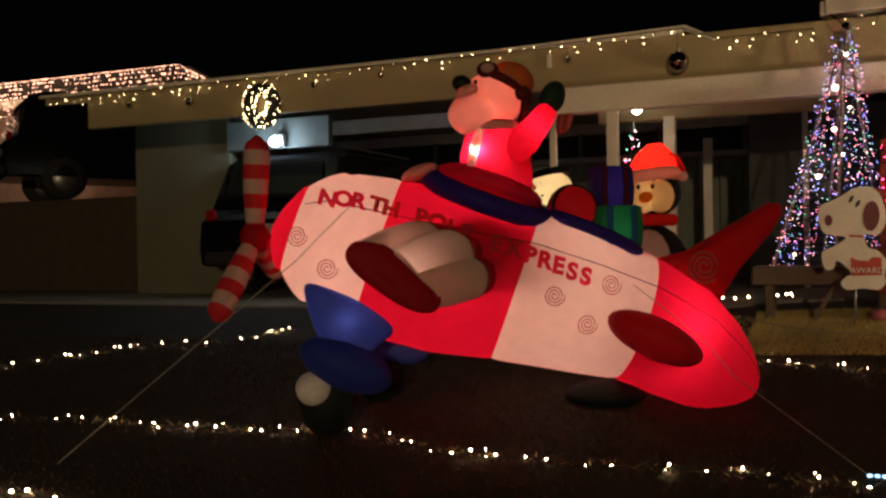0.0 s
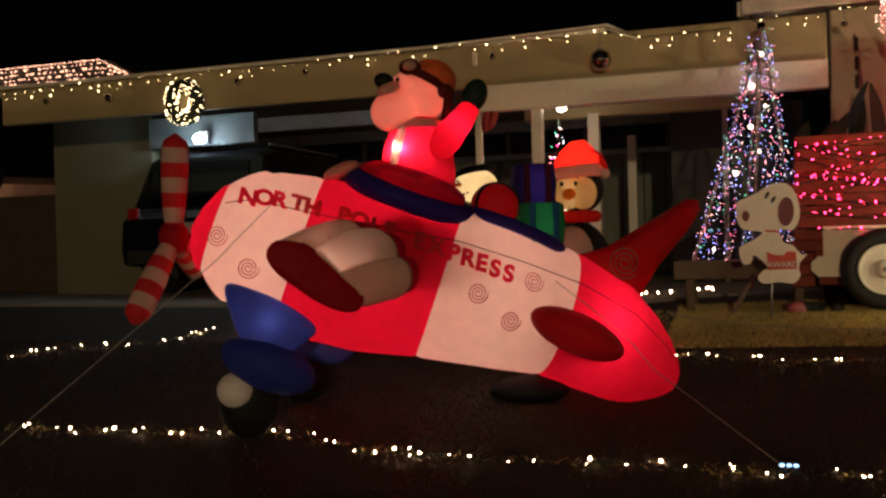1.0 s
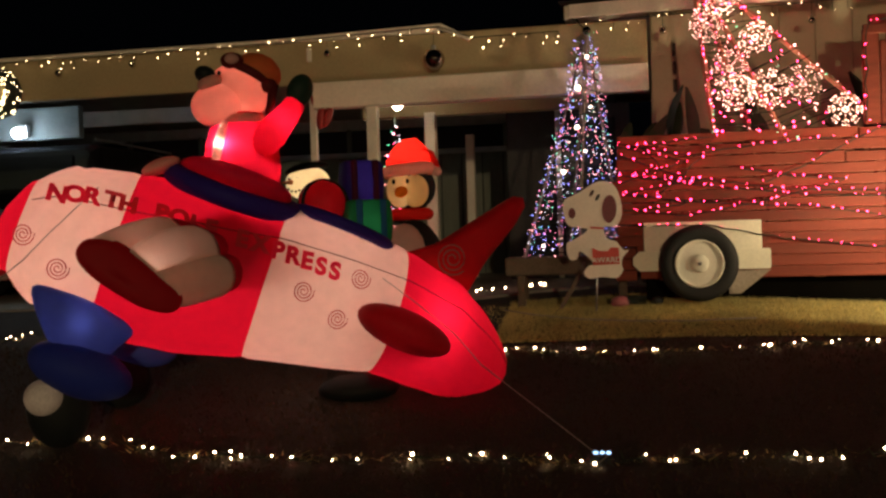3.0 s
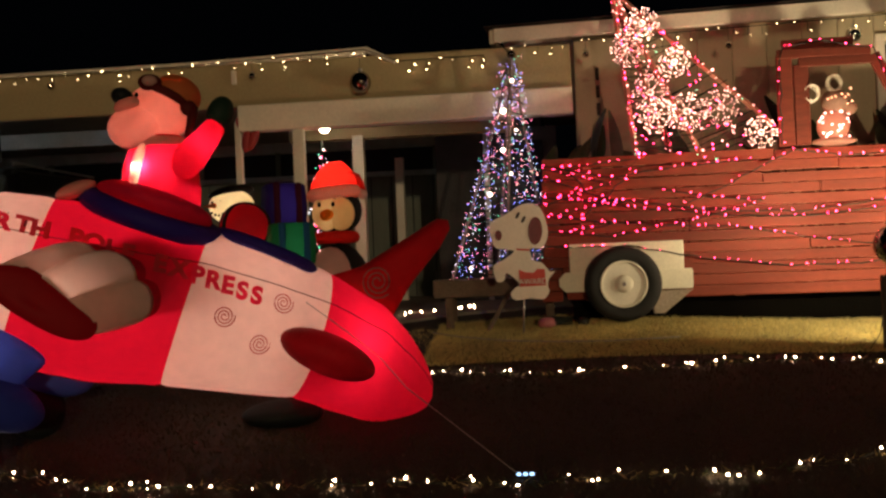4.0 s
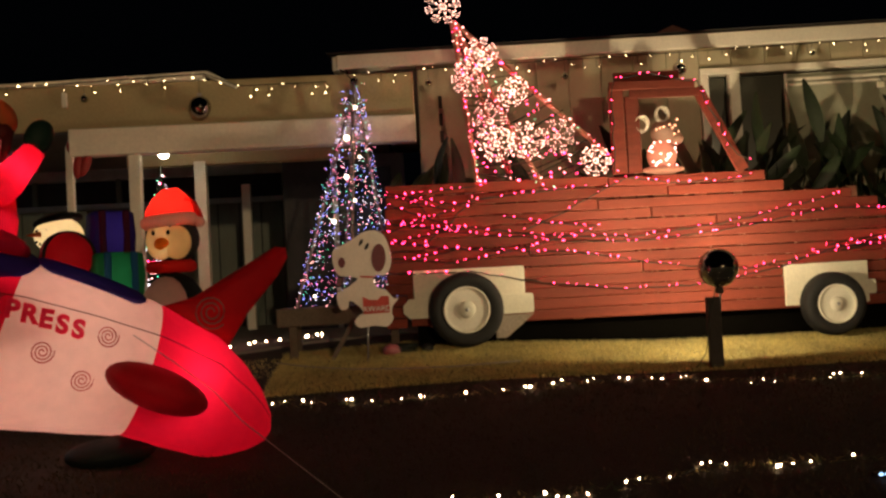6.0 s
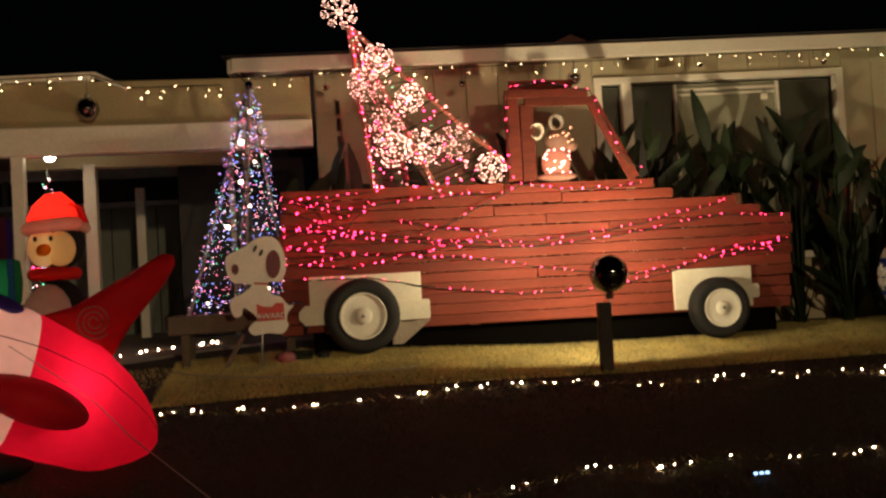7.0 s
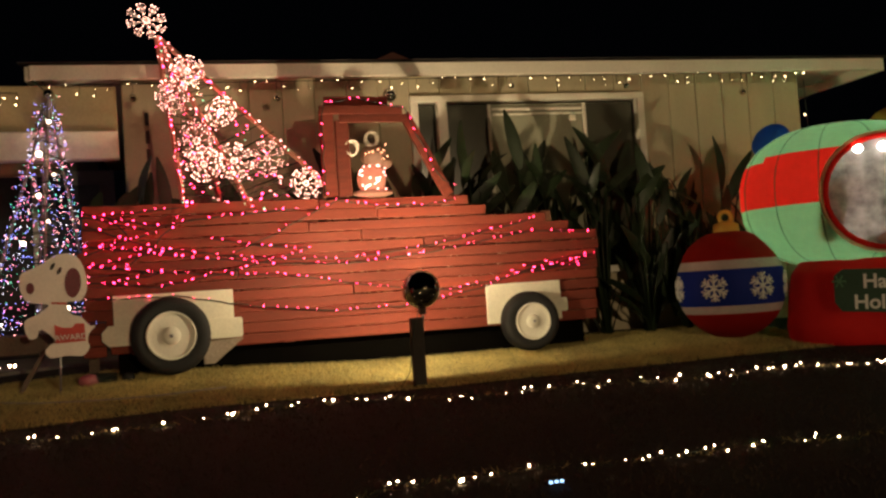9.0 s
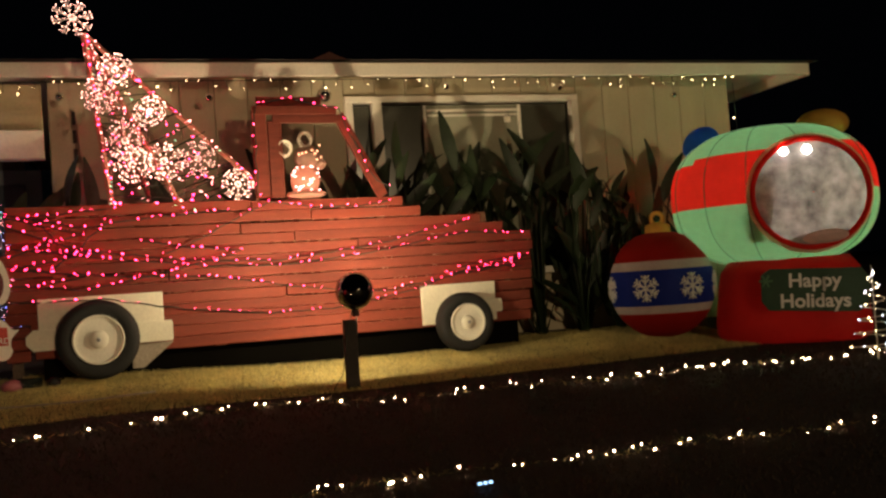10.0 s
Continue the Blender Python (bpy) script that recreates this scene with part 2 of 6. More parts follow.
# ---- mesh building ----
class Mesh:
    """Collects faces with their materials; obj() makes one mesh object of them."""

    def __init__(self):
        self.v, self.f, self.mi, self.sm, self.mats = [], [], [], [], []

    def slot(self, m):
        if m not in self.mats:
            self.mats.append(m)
        return self.mats.index(m)

    def add(self, verts, faces, m, smooth=True, at=None):
        k, s = len(self.v), self.slot(m)
        self.v += [tuple(at @ Vector(p)) for p in verts] if at else [tuple(p) for p in verts]
        self.f += [tuple(i + k for i in f) for f in faces]
        self.mi += [s] * len(faces)
        self.sm += [smooth] * len(faces)
        return self

    def box(self, c, size, m, at=None, ch=0.006):
        """A box with chamfered edges."""
        h = [d / 2 for d in size]
        ch = min(ch, min(h) * 0.5)
        V, ix = [], {}
        for sx in (-1, 1):
            for sy in (-1, 1):
                for sz in (-1, 1):
                    s = (sx, sy, sz)
                    for a in range(3):
                        ix[s, a] = len(V)
                        V.append(tuple(c[i] + s[i] * (h[i] - (0 if i == a else ch)) for i in range(3)))
        F = []
        for a in range(3):
            b, d = (a + 1) % 3, (a + 2) % 3
            for sa in (-1, 1):
                q = []
                for sb, sd in ((-1, -1), (1, -1), (1, 1), (-1, 1)):
                    s = [0, 0, 0]
                    s[a], s[b], s[d] = sa, sb, sd
                    q.append(ix[tuple(s), a])
                F.append(q if sa > 0 else q[::-1])
            for sb in (-1, 1):
                for sd in (-1, 1):
                    s0, s1 = [0, 0, 0], [0, 0, 0]
                    s0[a], s1[a] = -1, 1
                    s0[b] = s1[b] = sb
                    s0[d] = s1[d] = sd
                    q = [ix[tuple(s0), b], ix[tuple(s1), b], ix[tuple(s1), d], ix[tuple(s0), d]]
                    F.append(q if sb * sd < 0 else q[::-1])
        for s in [(x, y, z) for x in (-1, 1) for y in (-1, 1) for z in (-1, 1)]:
            q = [ix[s, 0], ix[s, 1], ix[s, 2]]
            F.append(q if s[0] * s[1] * s[2] > 0 else q[::-1])
        return self.add(V, F, m, False, at)

    def loft(self, rings, m, close=True, smooth=True, at=None, mats=None):
        """Joins rings of equally many points; mats: a material for each span."""
        n = len(rings[0])
        V = [p for r in rings for p in r]
        for k in range(len(rings) - 1):
            F = [(k * n + i, k * n + (i + 1) % n, (k + 1) * n + (i + 1) % n, (k + 1) * n + i) for i in range(n)]
            if mats:
                self.add([], [], mats[k])
            if k == 0:
                base = len(self.v)
                self.add(V, [], m, smooth, at)
            s = self.slot(mats[k] if mats else m)
            self.f += [tuple(base + i for i in f) for f in F]
            self.mi += [s] * n
            self.sm += [smooth] * n
        if close:
            s = self.slot(mats[0] if mats else m)
            self.f.append(tuple(base + i for i in range(n))[::-1])
            self.mi.append(s)
            self.sm.append(smooth)
            s = self.slot(mats[-1] if mats else m)
            self.f.append(tuple(base + (len(rings) - 1) * n + i for i in range(n)))
            self.mi.append(s)
            self.sm.append(smooth)
        return self

    def ell(self, c, r, m, at=None, n=20, k=12, turn=None):
        """An ellipsoid; turn: its own rotation."""
        r = (r, r, r) if isinstance(r, (int, float)) else r
        rot = turn if turn else Matrix.Identity(4)
        rings = []
        for j in range(k + 1):
            a = math.pi * (0.002 + 0.996 * j / k)
            rings.append([Vector(c) + rot @ Vector((r[0] * math.sin(a) * math.cos(2 * math.pi * i / n), r[1] * math.sin(a) * math.sin(2 * math.pi * i / n), -r[2] * math.cos(a))) for i in range(n)])
        return self.loft(rings, m, True, True, at)

    def lathe(self, prof, m, at=None, n=24, mats=None, smooth=True, close=True):
        """Turns (radius, height) pairs about z."""
        return self.loft([[(r * math.cos(2 * math.pi * i / n), r * math.sin(2 * math.pi * i / n), z) for i in range(n)] for r, z in prof], m, close, smooth, at, mats)

    def tube(self, pts, r, m, n=6, at=None):
        """A round bar along points; r: one radius or one for each point."""
        pts = [Vector(p) for p in pts]
        rr = r if isinstance(r, (list, tuple)) else [r] * len(pts)
        rings = []
        for i, p in enumerate(pts):
            d = (pts[min(i + 1, len(pts) - 1)] - pts[max(i - 1, 0)]).normalized()
            a = d.cross(Vector((0, 0, 1)) if abs(d.z) < 0.9 else Vector((1, 0, 0))).normalized()
            b = d.cross(a)
            rings.append([p + rr[i] * (a * math.cos(2 * math.pi * j / n) + b * math.sin(2 * math.pi * j / n)) for j in range(n)])
        return self.loft(rings, m, True, n > 4, at)

    def slab(self, poly, y0, y1, m, at=None):
        """A flat cut-out: the outline in x, z, between two depths."""
        n = len(poly)
        V = [(x, y0, z) for x, z in poly] + [(x, y1, z) for x, z in poly]
        F = [tuple(range(n)), tuple(range(2 * n - 1, n - 1, -1))] + [(i, i + n, (i + 1) % n + n, (i + 1) % n) for i in range(n)]
        return self.add(V, F, m, False, at)

    def ring(self, c, R, r, m, at=None, n=32, k=10):
        """A torus round z; R: two radii."""
        rings = [[(c[0] + (R[0] + r * math.cos(b)) * math.cos(a), c[1] + (R[1] + r * math.cos(b)) * math.sin(a), c[2] + r * math.sin(b)) for b in [2 * math.pi * j / k for j in range(k)]] for a in [2 * math.pi * i / n for i in range(n + 1)]]
        return self.loft(rings, m, False, True, at)

    def obj(self, name, parent=None, label="", category="", group="", kind="", at=None):
        me = bpy.data.meshes.new(name)
        me.from_pydata(self.v, [], self.f)
        for m in self.mats:
            me.materials.append(m)
        me.polygons.foreach_set("material_index", self.mi)
        me.polygons.foreach_set("use_smooth", self.sm)
        me.update()
        b = bmesh.new()
        b.from_mesh(me)
        bmesh.ops.recalc_face_normals(b, faces=b.faces)
        b.to_mesh(me)
        b.free()
        ob = new(name, me)
        if parent:
            ob.parent = parent
        if at:
            ob.matrix_basis = at
        return tagged(ob, label, category, group, kind)


def thing(name, label, category, at=None, group="", kind=""):
    ob = new(name)
    ob.empty_display_size = 0.1
    if at:
        ob.matrix_world = at
    return tagged(ob, label, category, group, kind)


def lerp(a, b, f):
    return a + (b - a) * f


def smooth(f):
    f = min(max(f, 0), 1)
    return f * f * (3 - 2 * f)


def ground_z(x, y):
    z = 0.115 * min(max(y, 0.6), 9.0) - 0.07
    z += 0.075 * math.exp(-((x - 0.9) / 1.3) ** 2 - ((y - 8.0) / 1.2) ** 2)
    z += 0.012 * noise.noise((x * 0.6, y * 0.6, 3))
    z -= 0.10 * math.exp(-((x + 0.75) / 0.8) ** 2 - ((y - 5.9) / 0.6) ** 2)
    return z


# ---- ground ----
def build_ground():
    xs = sorted(set([-300, -120, -60, -35, -22] + [round(-16 + 0.4 * i, 2) for i in range(76)] + [16, 22, 35, 60, 120, 300]))
    ys = sorted(set([-300, -120, -50, -20, -8, -3, -1, 0.0] + [round(0.4 + 0.3 * i, 2) for i in range(48)] + [16, 18, 24, 40, 90, 300]))
    V = [(x, y, ground_z(x, y)) for y in ys for x in xs]
    n = len(xs)
    F = [(j * n + i, j * n + i + 1, (j + 1) * n + i + 1, (j + 1) * n + i) for j in range(len(ys) - 1) for i in range(n - 1)]
    Mesh().add(V, F, GRASSM).obj("ground", label="dry lawn sloping up to the house, darkened as unlit", category="lawn", kind="structure")


build_ground()


def build_driveway():
    """A slab that follows the ground, from its curved street edge to the back of the carport."""
    edge = [(-13, 8.75), (-4.3, 8.55), (-2.6, 8.4), (-1.5, 8.45), (-0.9, 8.62), (-0.4, 8.9), (0.6, 9.2)]
    M, xs = Mesh(), [-13 + 0.2 * i for i in range(69)]

    def front(x):
        for (a, b), (c, d) in zip(edge, edge[1:]):
            if x <= c:
                return lerp(b, d, (x - a) / (c - a))
        return edge[-1][1]
    V, rows_ = [], 14
    for x in xs:
        y0 = front(x)
        V.append((x, y0, ground_z(x, y0) - 0.03))
        for j in range(rows_):
            y = lerp(y0, 14, (j / (rows_ - 1)) ** 1.6)
            V.append((x, y, ground_z(x, y) + 0.022))
    n = rows_ + 1
    F = [(i * n + j, (i + 1) * n + j, (i + 1) * n + j + 1, i * n + j + 1) for i in range(len(xs) - 1) for j in range(n - 1)]
    M.add(V, F, CONCRETE, False)
    M.obj("driveway", label="grey concrete driveway running into the carport", category="driveway", kind="structure")


build_driveway()


def build_grass():
    rng = np.random.default_rng(5)
    V, F = [], []
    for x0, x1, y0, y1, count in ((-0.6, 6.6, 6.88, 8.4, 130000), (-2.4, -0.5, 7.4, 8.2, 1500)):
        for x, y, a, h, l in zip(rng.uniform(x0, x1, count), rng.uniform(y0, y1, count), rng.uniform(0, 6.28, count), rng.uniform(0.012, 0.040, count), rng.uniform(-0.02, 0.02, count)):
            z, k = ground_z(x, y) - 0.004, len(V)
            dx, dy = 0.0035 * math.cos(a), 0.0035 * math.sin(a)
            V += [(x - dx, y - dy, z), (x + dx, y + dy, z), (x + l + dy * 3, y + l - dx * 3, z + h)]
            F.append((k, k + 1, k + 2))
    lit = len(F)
    # lawn outside the flood: its darkness is put into the blade colour
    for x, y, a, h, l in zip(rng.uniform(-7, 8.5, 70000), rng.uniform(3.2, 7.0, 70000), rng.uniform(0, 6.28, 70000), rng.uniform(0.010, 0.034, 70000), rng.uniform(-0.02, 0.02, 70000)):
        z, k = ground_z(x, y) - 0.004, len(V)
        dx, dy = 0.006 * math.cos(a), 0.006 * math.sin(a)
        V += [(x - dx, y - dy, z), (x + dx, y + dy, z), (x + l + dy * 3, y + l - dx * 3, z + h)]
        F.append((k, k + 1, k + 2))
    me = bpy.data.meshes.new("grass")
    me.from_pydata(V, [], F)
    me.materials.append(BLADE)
    me.materials.append(SHADEBLADE)
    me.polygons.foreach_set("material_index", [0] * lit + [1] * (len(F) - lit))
    tagged(new("grass", me), "short dry grass blades, yellow-green in the flood band and darkened elsewhere", "grass", kind="stuff")


build_grass()

# ---- main house ----
HOUSE = NEARER @ pose(0, 9.0, 0, 0, 0, -4.6)
Z0 = 0.7


def build_house():
    wall = thing("wall_front", "beige vertical-board house wall below the eave", "wall", HOUSE, kind="structure")
    core = Mesh()
    for x0, x1, z0, z1 in ((0.66, 3.42, Z0, 3.62), (5.98, 7.9, Z0, 3.62), (3.42, 5.98, 3.40, 3.62), (3.42, 5.98, Z0, 1.55)):
        core.box(((x0 + x1) / 2, 0.56, (z0 + z1) / 2), (x1 - x0, 0.18, z1 - z0), STUCCO, ch=0.002)
    core.obj("wall_core", wall)
    for x0, x1, z0, z1 in ((1.2, 3.42, Z0, 3.60), (5.98, 7.9, Z0, 3.60), (3.42, 5.98, 3.42, 3.60)):
        k = max(1, round((x1 - x0) / 0.32))
        w = (x1 - x0) / k
        for i in range(k):
            Mesh().box((x0 + (i + 0.5) * w, 0.457, (z0 + z1) / 2), (w - 0.007, 0.022, z1 - z0), BOARD, ch=0.004).obj("panel", wall)
    side = Mesh().box((7.81, 3.7, 2.15), (0.16, 6.1, 2.9), STUCCO, ch=0.002)
    side.obj("wall_side", label="beige stucco side wall of the house", category="wall", kind="structure", at=HOUSE)
    Mesh().box((4.3, 6.7, 2.15), (7.2, 0.16, 2.9), STUCCO, ch=0.002).obj("wall_back", label="plain back wall of the house", category="wall", kind="structure", at=HOUSE)
    Mesh().box((0.93, 0.44, 2.12), (0.52, 0.2, 2.86), STUCCO, ch=0.01).obj("wall_pier", label="beige stucco pier at the corner of the house", category="wall", kind="structure", at=HOUSE)
    for z in (3.21, 3.04, 2.87):
        num = thing("house_number_plate", "dark metal house numeral fixed to the stucco pier", "house number", HOUSE, "house numerals")
        Mesh().box((0.885, 0.329, z), (0.034, 0.016, 0.12), DARKWOOD, ch=0.004).obj("bar", num)
    # window with its frame, mullions, blinds
    win = thing("window_1", "wide window with cream frame and drawn grey blinds", "window", HOUSE, kind="structure")
    for a, b, c, d in ((3.42, 3.50, 1.55, 3.40), (5.90, 5.98, 1.55, 3.40), (3.70, 3.80, 1.55, 3.40), (3.42, 5.98, 3.335, 3.40), (3.42, 5.98, 1.50, 1.57)):
        Mesh().box(((a + b) / 2, 0.45, (c + d) / 2), (b - a, 0.10, d - c - (0.13 if d - c > 1 else 0)), TRIM).obj("window_frame", win)
    for a, b in ((3.50, 3.70), (3.80, 4.26), (4.30, 5.32), (5.36, 5.90)):
        Mesh().box(((a + b) / 2, 0.545, 2.45), (b - a, 0.008, 1.75), CURTAIN if a == 4.30 else mat("window_glass_dark", (0.06, 0.06, 0.045), 0.12, vary=0.1, bump=0.0), ch=0.001).obj("pane", win)
    for a in (4.28, 5.34):
        Mesh().box((a, 0.53, 2.45), (0.035, 0.03, 1.75), TRIM).obj("mullion", win)
    Mesh().box((4.81, 0.525, 3.265), (1.02, 0.03, 0.03), TRIM).obj("blind_rail", win)
    Mesh().box((4.81, 0.528, 3.215), (1.0, 0.02, 0.025), TRIM).obj("blind_rail", win)
    lock = thing("hanging_tag", "small pale hanging box behind the window", "tag", HOUSE)
    Mesh().box((5.19, 0.50, 3.16), (0.07, 0.03, 0.06), PALE).obj("box", lock)
    Mesh().tube([(5.17, 0.50, 3.19), (5.19, 0.50, 3.25), (5.21, 0.50, 3.19)], 0.006, STEEL).obj("hook", lock)
    # roof
    eave = thing("roof_eave", "cream fascia board along the roof edge", "eave", HOUSE, kind="structure")
    Mesh().box((4.3, 0.0, 3.575), (8.72, 0.05, 0.13), FASCIA).obj("fascia_board", eave)
    Mesh().box((8.68, 3.4, 3.575), (0.05, 6.75, 0.13), FASCIA).obj("fascia_board", eave)
    Mesh().box((-0.08, 0.9, 3.575), (0.05, 1.75, 0.13), FASCIA).obj("fascia_board", eave)
    Mesh().box((4.3, 3.4, 3.63), (8.66, 6.7, 0.03), FASCIA).obj("soffit", eave)
    roof = Mesh()
    V = [(-0.15, -0.06, 3.66), (8.78, -0.06, 3.66), (8.78, 6.9, 3.66), (-0.15, 6.9, 3.66), (2.2, 3.4, 4.42), (6.4, 3.4, 4.42)]
    roof.add(V, [(0, 1, 5, 4), (1, 2, 5), (2, 3, 4, 5), (3, 0, 4), (3, 2, 1, 0)], SHINGLE, False)
    roof.obj("roof", label="low dark shingle roof against the night", category="roof", kind="structure", at=HOUSE)
    gable = thing("roof_gable", "dim reddish gable peak behind the roof", "gable", HOUSE, kind="structure")
    Mesh().slab([(2.7, 4.3), (5.6, 4.3), (4.15, 4.92)], 4.6, 5.2, mat("brown_gable_board", (0.16, 0.06, 0.045), 0.8)).obj("gable_wall", gable)


build_house()


def hang_ball(x, y, z, r, m, at, label, hang=0.1):
    t = thing("hanging_ball_ornament", label, "ornament", at, "mirror balls")
    Mesh().ell((x, y, z), r, m, n=24, k=14).obj("ball", t)
    Mesh().lathe([(r * 0.22, 0), (r * 0.22, r * 0.3), (r * 0.1, r * 0.32)], STEEL, at=Matrix.Translation((x, y, z + r * 0.95)), n=10).obj("cap", t)
    Mesh().tube([(x, y, z + r), (x, y, z + r + hang)], 0.002, WIRE, 4).obj("hanger", t)


for x, z, r in ((0.79, 3.36, 0.036), (2.08, 3.34, 0.036), (4.40, 3.43, 0.034), (5.64, 3.41, 0.034), (6.98, 3.32, 0.036)):
    hang_ball(x, 0.1, z, r, CHROME, HOUSE, "small silver mirror ball hanging under the eave", 3.62 - z - r)
hang_ball(3.16, 0.1, 3.35, 0.07, CHROME, HOUSE, "large silver mirror ball hanging under the eave", 0.2)

# ---- carport ----


def build_carport():
    roof = thing("carport_roof", "flat carport roof with broad tan fascia beam", "carport", kind="structure")
    Mesh().box((-3.68, 8.62, 3.17), (8.64, 0.09, 0.40), BEAM, ch=0.01).obj("fascia_beam", roof)
    Mesh().box((-4.95, 8.56, 3.385), (7.5, 0.05, 0.035), TRIM).obj("edge_strip", roof)
    cap = Mesh().slab([(-2.9, 3.395), (-1.18, 3.44), (-0.92, 3.30), (-0.94, 3.28), (-1.20, 3.40), (-2.9, 3.37)], 8.52, 8.62, TRIM)
    cap.obj("cap_flashing", roof)
    Mesh().box((-3.95, 11.2, 3.33), (8.1, 5.1, 0.09), mat("carport_ceiling_paint", (0.35, 0.33, 0.28), 0.8)).obj("roof_deck", roof)
    Mesh().box((-8.28, 8.62, 3.33), (0.75, 0.06, 0.08), BEAM).obj("eave_tip", roof)
    Mesh().box((-0.88, 8.585, 2.855), (3.04, 0.15, 0.24), FASCIA, ch=0.01).obj("cross_beam", roof)
    Mesh().box((-1.1, 10.0, 2.88), (2.4, 0.10, 0.16), BEAM, ch=0.01).obj("inner_beam", roof)
    for x, y, w in ((-1.86, 8.62, 0.10), (-2.42, 8.60, 0.06), (-1.56, 10.0, 0.12), (-1.45, 12.3, 0.11)):
        p = thing("carport_post", "cream painted wooden carport post", "post", group="carport posts", kind="structure")
        Mesh().box((x, y, (0.9 + 2.84) / 2), (w, w, 1.94), TRIM, ch=0.006).obj("shaft", p)
    Mesh().box((-2.43, 8.55, 3.24), (0.045, 0.03, 0.13), TRIM).obj("carport_bracket", label="small cream bracket on the beam", category="bracket", kind="structure")
    # darker copy of the house stucco: the dim carport is put into its colour
    Mesh().box((-7.8, 10.1, 2.02), (1.5, 0.16, 2.52), mat("dimmed_grey_green_stucco", (0.15, 0.147, 0.10), 0.85, vary=0.15, scale=1.3, fine=90, bump=0.25), ch=0.01).obj("wall_carport_front", label="grey-green stucco wall panel of the carport, darkened as in shade", category="wall", kind="structure")
    Mesh().box((-8.47, 12.0, 2.05), (0.14, 3.6, 2.5), STUCCO, ch=0.01).obj("wall_carport_side", label="stucco side wall of the carport", category="wall", kind="structure")
    back = thing("wall_carport_back", "grey boarded back wall with a dark clerestory strip", "wall", kind="structure")
    Mesh().box((-4.2, 13.6, 3.28), (8.5, 0.1, 0.30), mat("pale_blue_header_paint", (0.5, 0.54, 0.55), 0.7)).obj("header", back)
    Mesh().box((-5.3, 10.34, 3.02), (3.4, 0.08, 0.17), mat("pale_blue_header_paint", (0.5, 0.54, 0.55), 0.7)).obj("header", back)
    # header by the lamp: its pale blue is darkened to hold the glare down
    Mesh().box((-6.3, 9.98, 2.95), (1.46, 0.10, 0.36), mat("dimmed_header_blue", (0.10, 0.115, 0.12), 0.85)).obj("header", back)
    # near-black sheet: the unlit inside is put into its colour
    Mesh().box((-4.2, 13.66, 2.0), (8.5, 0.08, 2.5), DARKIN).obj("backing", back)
    for i in range(27):
        Mesh().box((-8.2 + 0.3 * i, 13.57, 1.85), (0.285, 0.03, 1.75), GREYBOARD, ch=0.004).obj("board", back)
    Mesh().box((-4.2, 13.53, 2.76), (8.5, 0.12, 0.07), mat("grey_ledge_paint", (0.40, 0.44, 0.46), 0.7)).obj("ledge", back)
    for i in range(7):
        Mesh().box((-8.0 + 1.15 * i, 13.54, 2.97), (0.07, 0.05, 0.34), GREYBOARD).obj("mullion", back)
    # the recess's darkness is put into this wall's colour
    Mesh().box((-0.25, 11.6, 2.1), (1.3, 0.12, 2.4), mat("darkened_entry_wall", (0.06, 0.06, 0.06), 0.8)).obj("wall_entry", label="recessed entry wall beside the carport, darkened as unlit", category="wall", kind="structure")
    door = thing("door_1", "dark entry door with cream frame", "door", kind="structure")
    Mesh().box((-0.28, 11.5, 2.0), (0.06, 0.08, 2.15), TRIM).obj("door_frame", door)
    Mesh().box((0.17, 11.52, 2.0), (0.80, 0.04, 2.1), mat("dusky_door_paint", (0.09, 0.10, 0.12), 0.5)).obj("door_leaf", door)
    Mesh().box((0.17, 11.48, 2.55), (0.46, 0.03, 0.66), mat("door_glass", (0.05, 0.06, 0.08), 0.1, bump=0)).obj("door_glass", door)


build_carport()
for x, z, r in ((-6.52, 3.17, 0.05), (-7.35, 3.19, 0.034), (-4.18, 3.26, 0.032), (-4.95, 3.22, 0.034), (-2.25, 3.24, 0.036)):
    hang_ball(x, 8.53, z, r, CHROME, None, "small silver mirror ball hanging on the carport beam", 0.08)
hang_ball(-1.24, 8.46, 3.11, 0.098, DARKCHROME, None, "large dark mirror ball hanging on the carport beam", 0.16)

wl = thing("carport_wall_lamp", "bluish-white glowing wall lamp under the carport", "lamp")
Mesh().box((-6.2, 9.86, 2.86), (0.11, 0.08, 0.14), STEEL).obj("bracket", wl)
Mesh().ell((-6.2, 9.74, 2.83), (0.075, 0.05, 0.06), B_CARPORT, n=14, k=8).obj("glass", wl)


def bulbs_at(points, r, mats, M=None):
    M = M or Mesh()
    for p in points:
        M.ell(p, r * random.choice((0.6, 0.8, 1.0, 1.0, 1.35)), random.choice(mats), n=6, k=4)
    return M


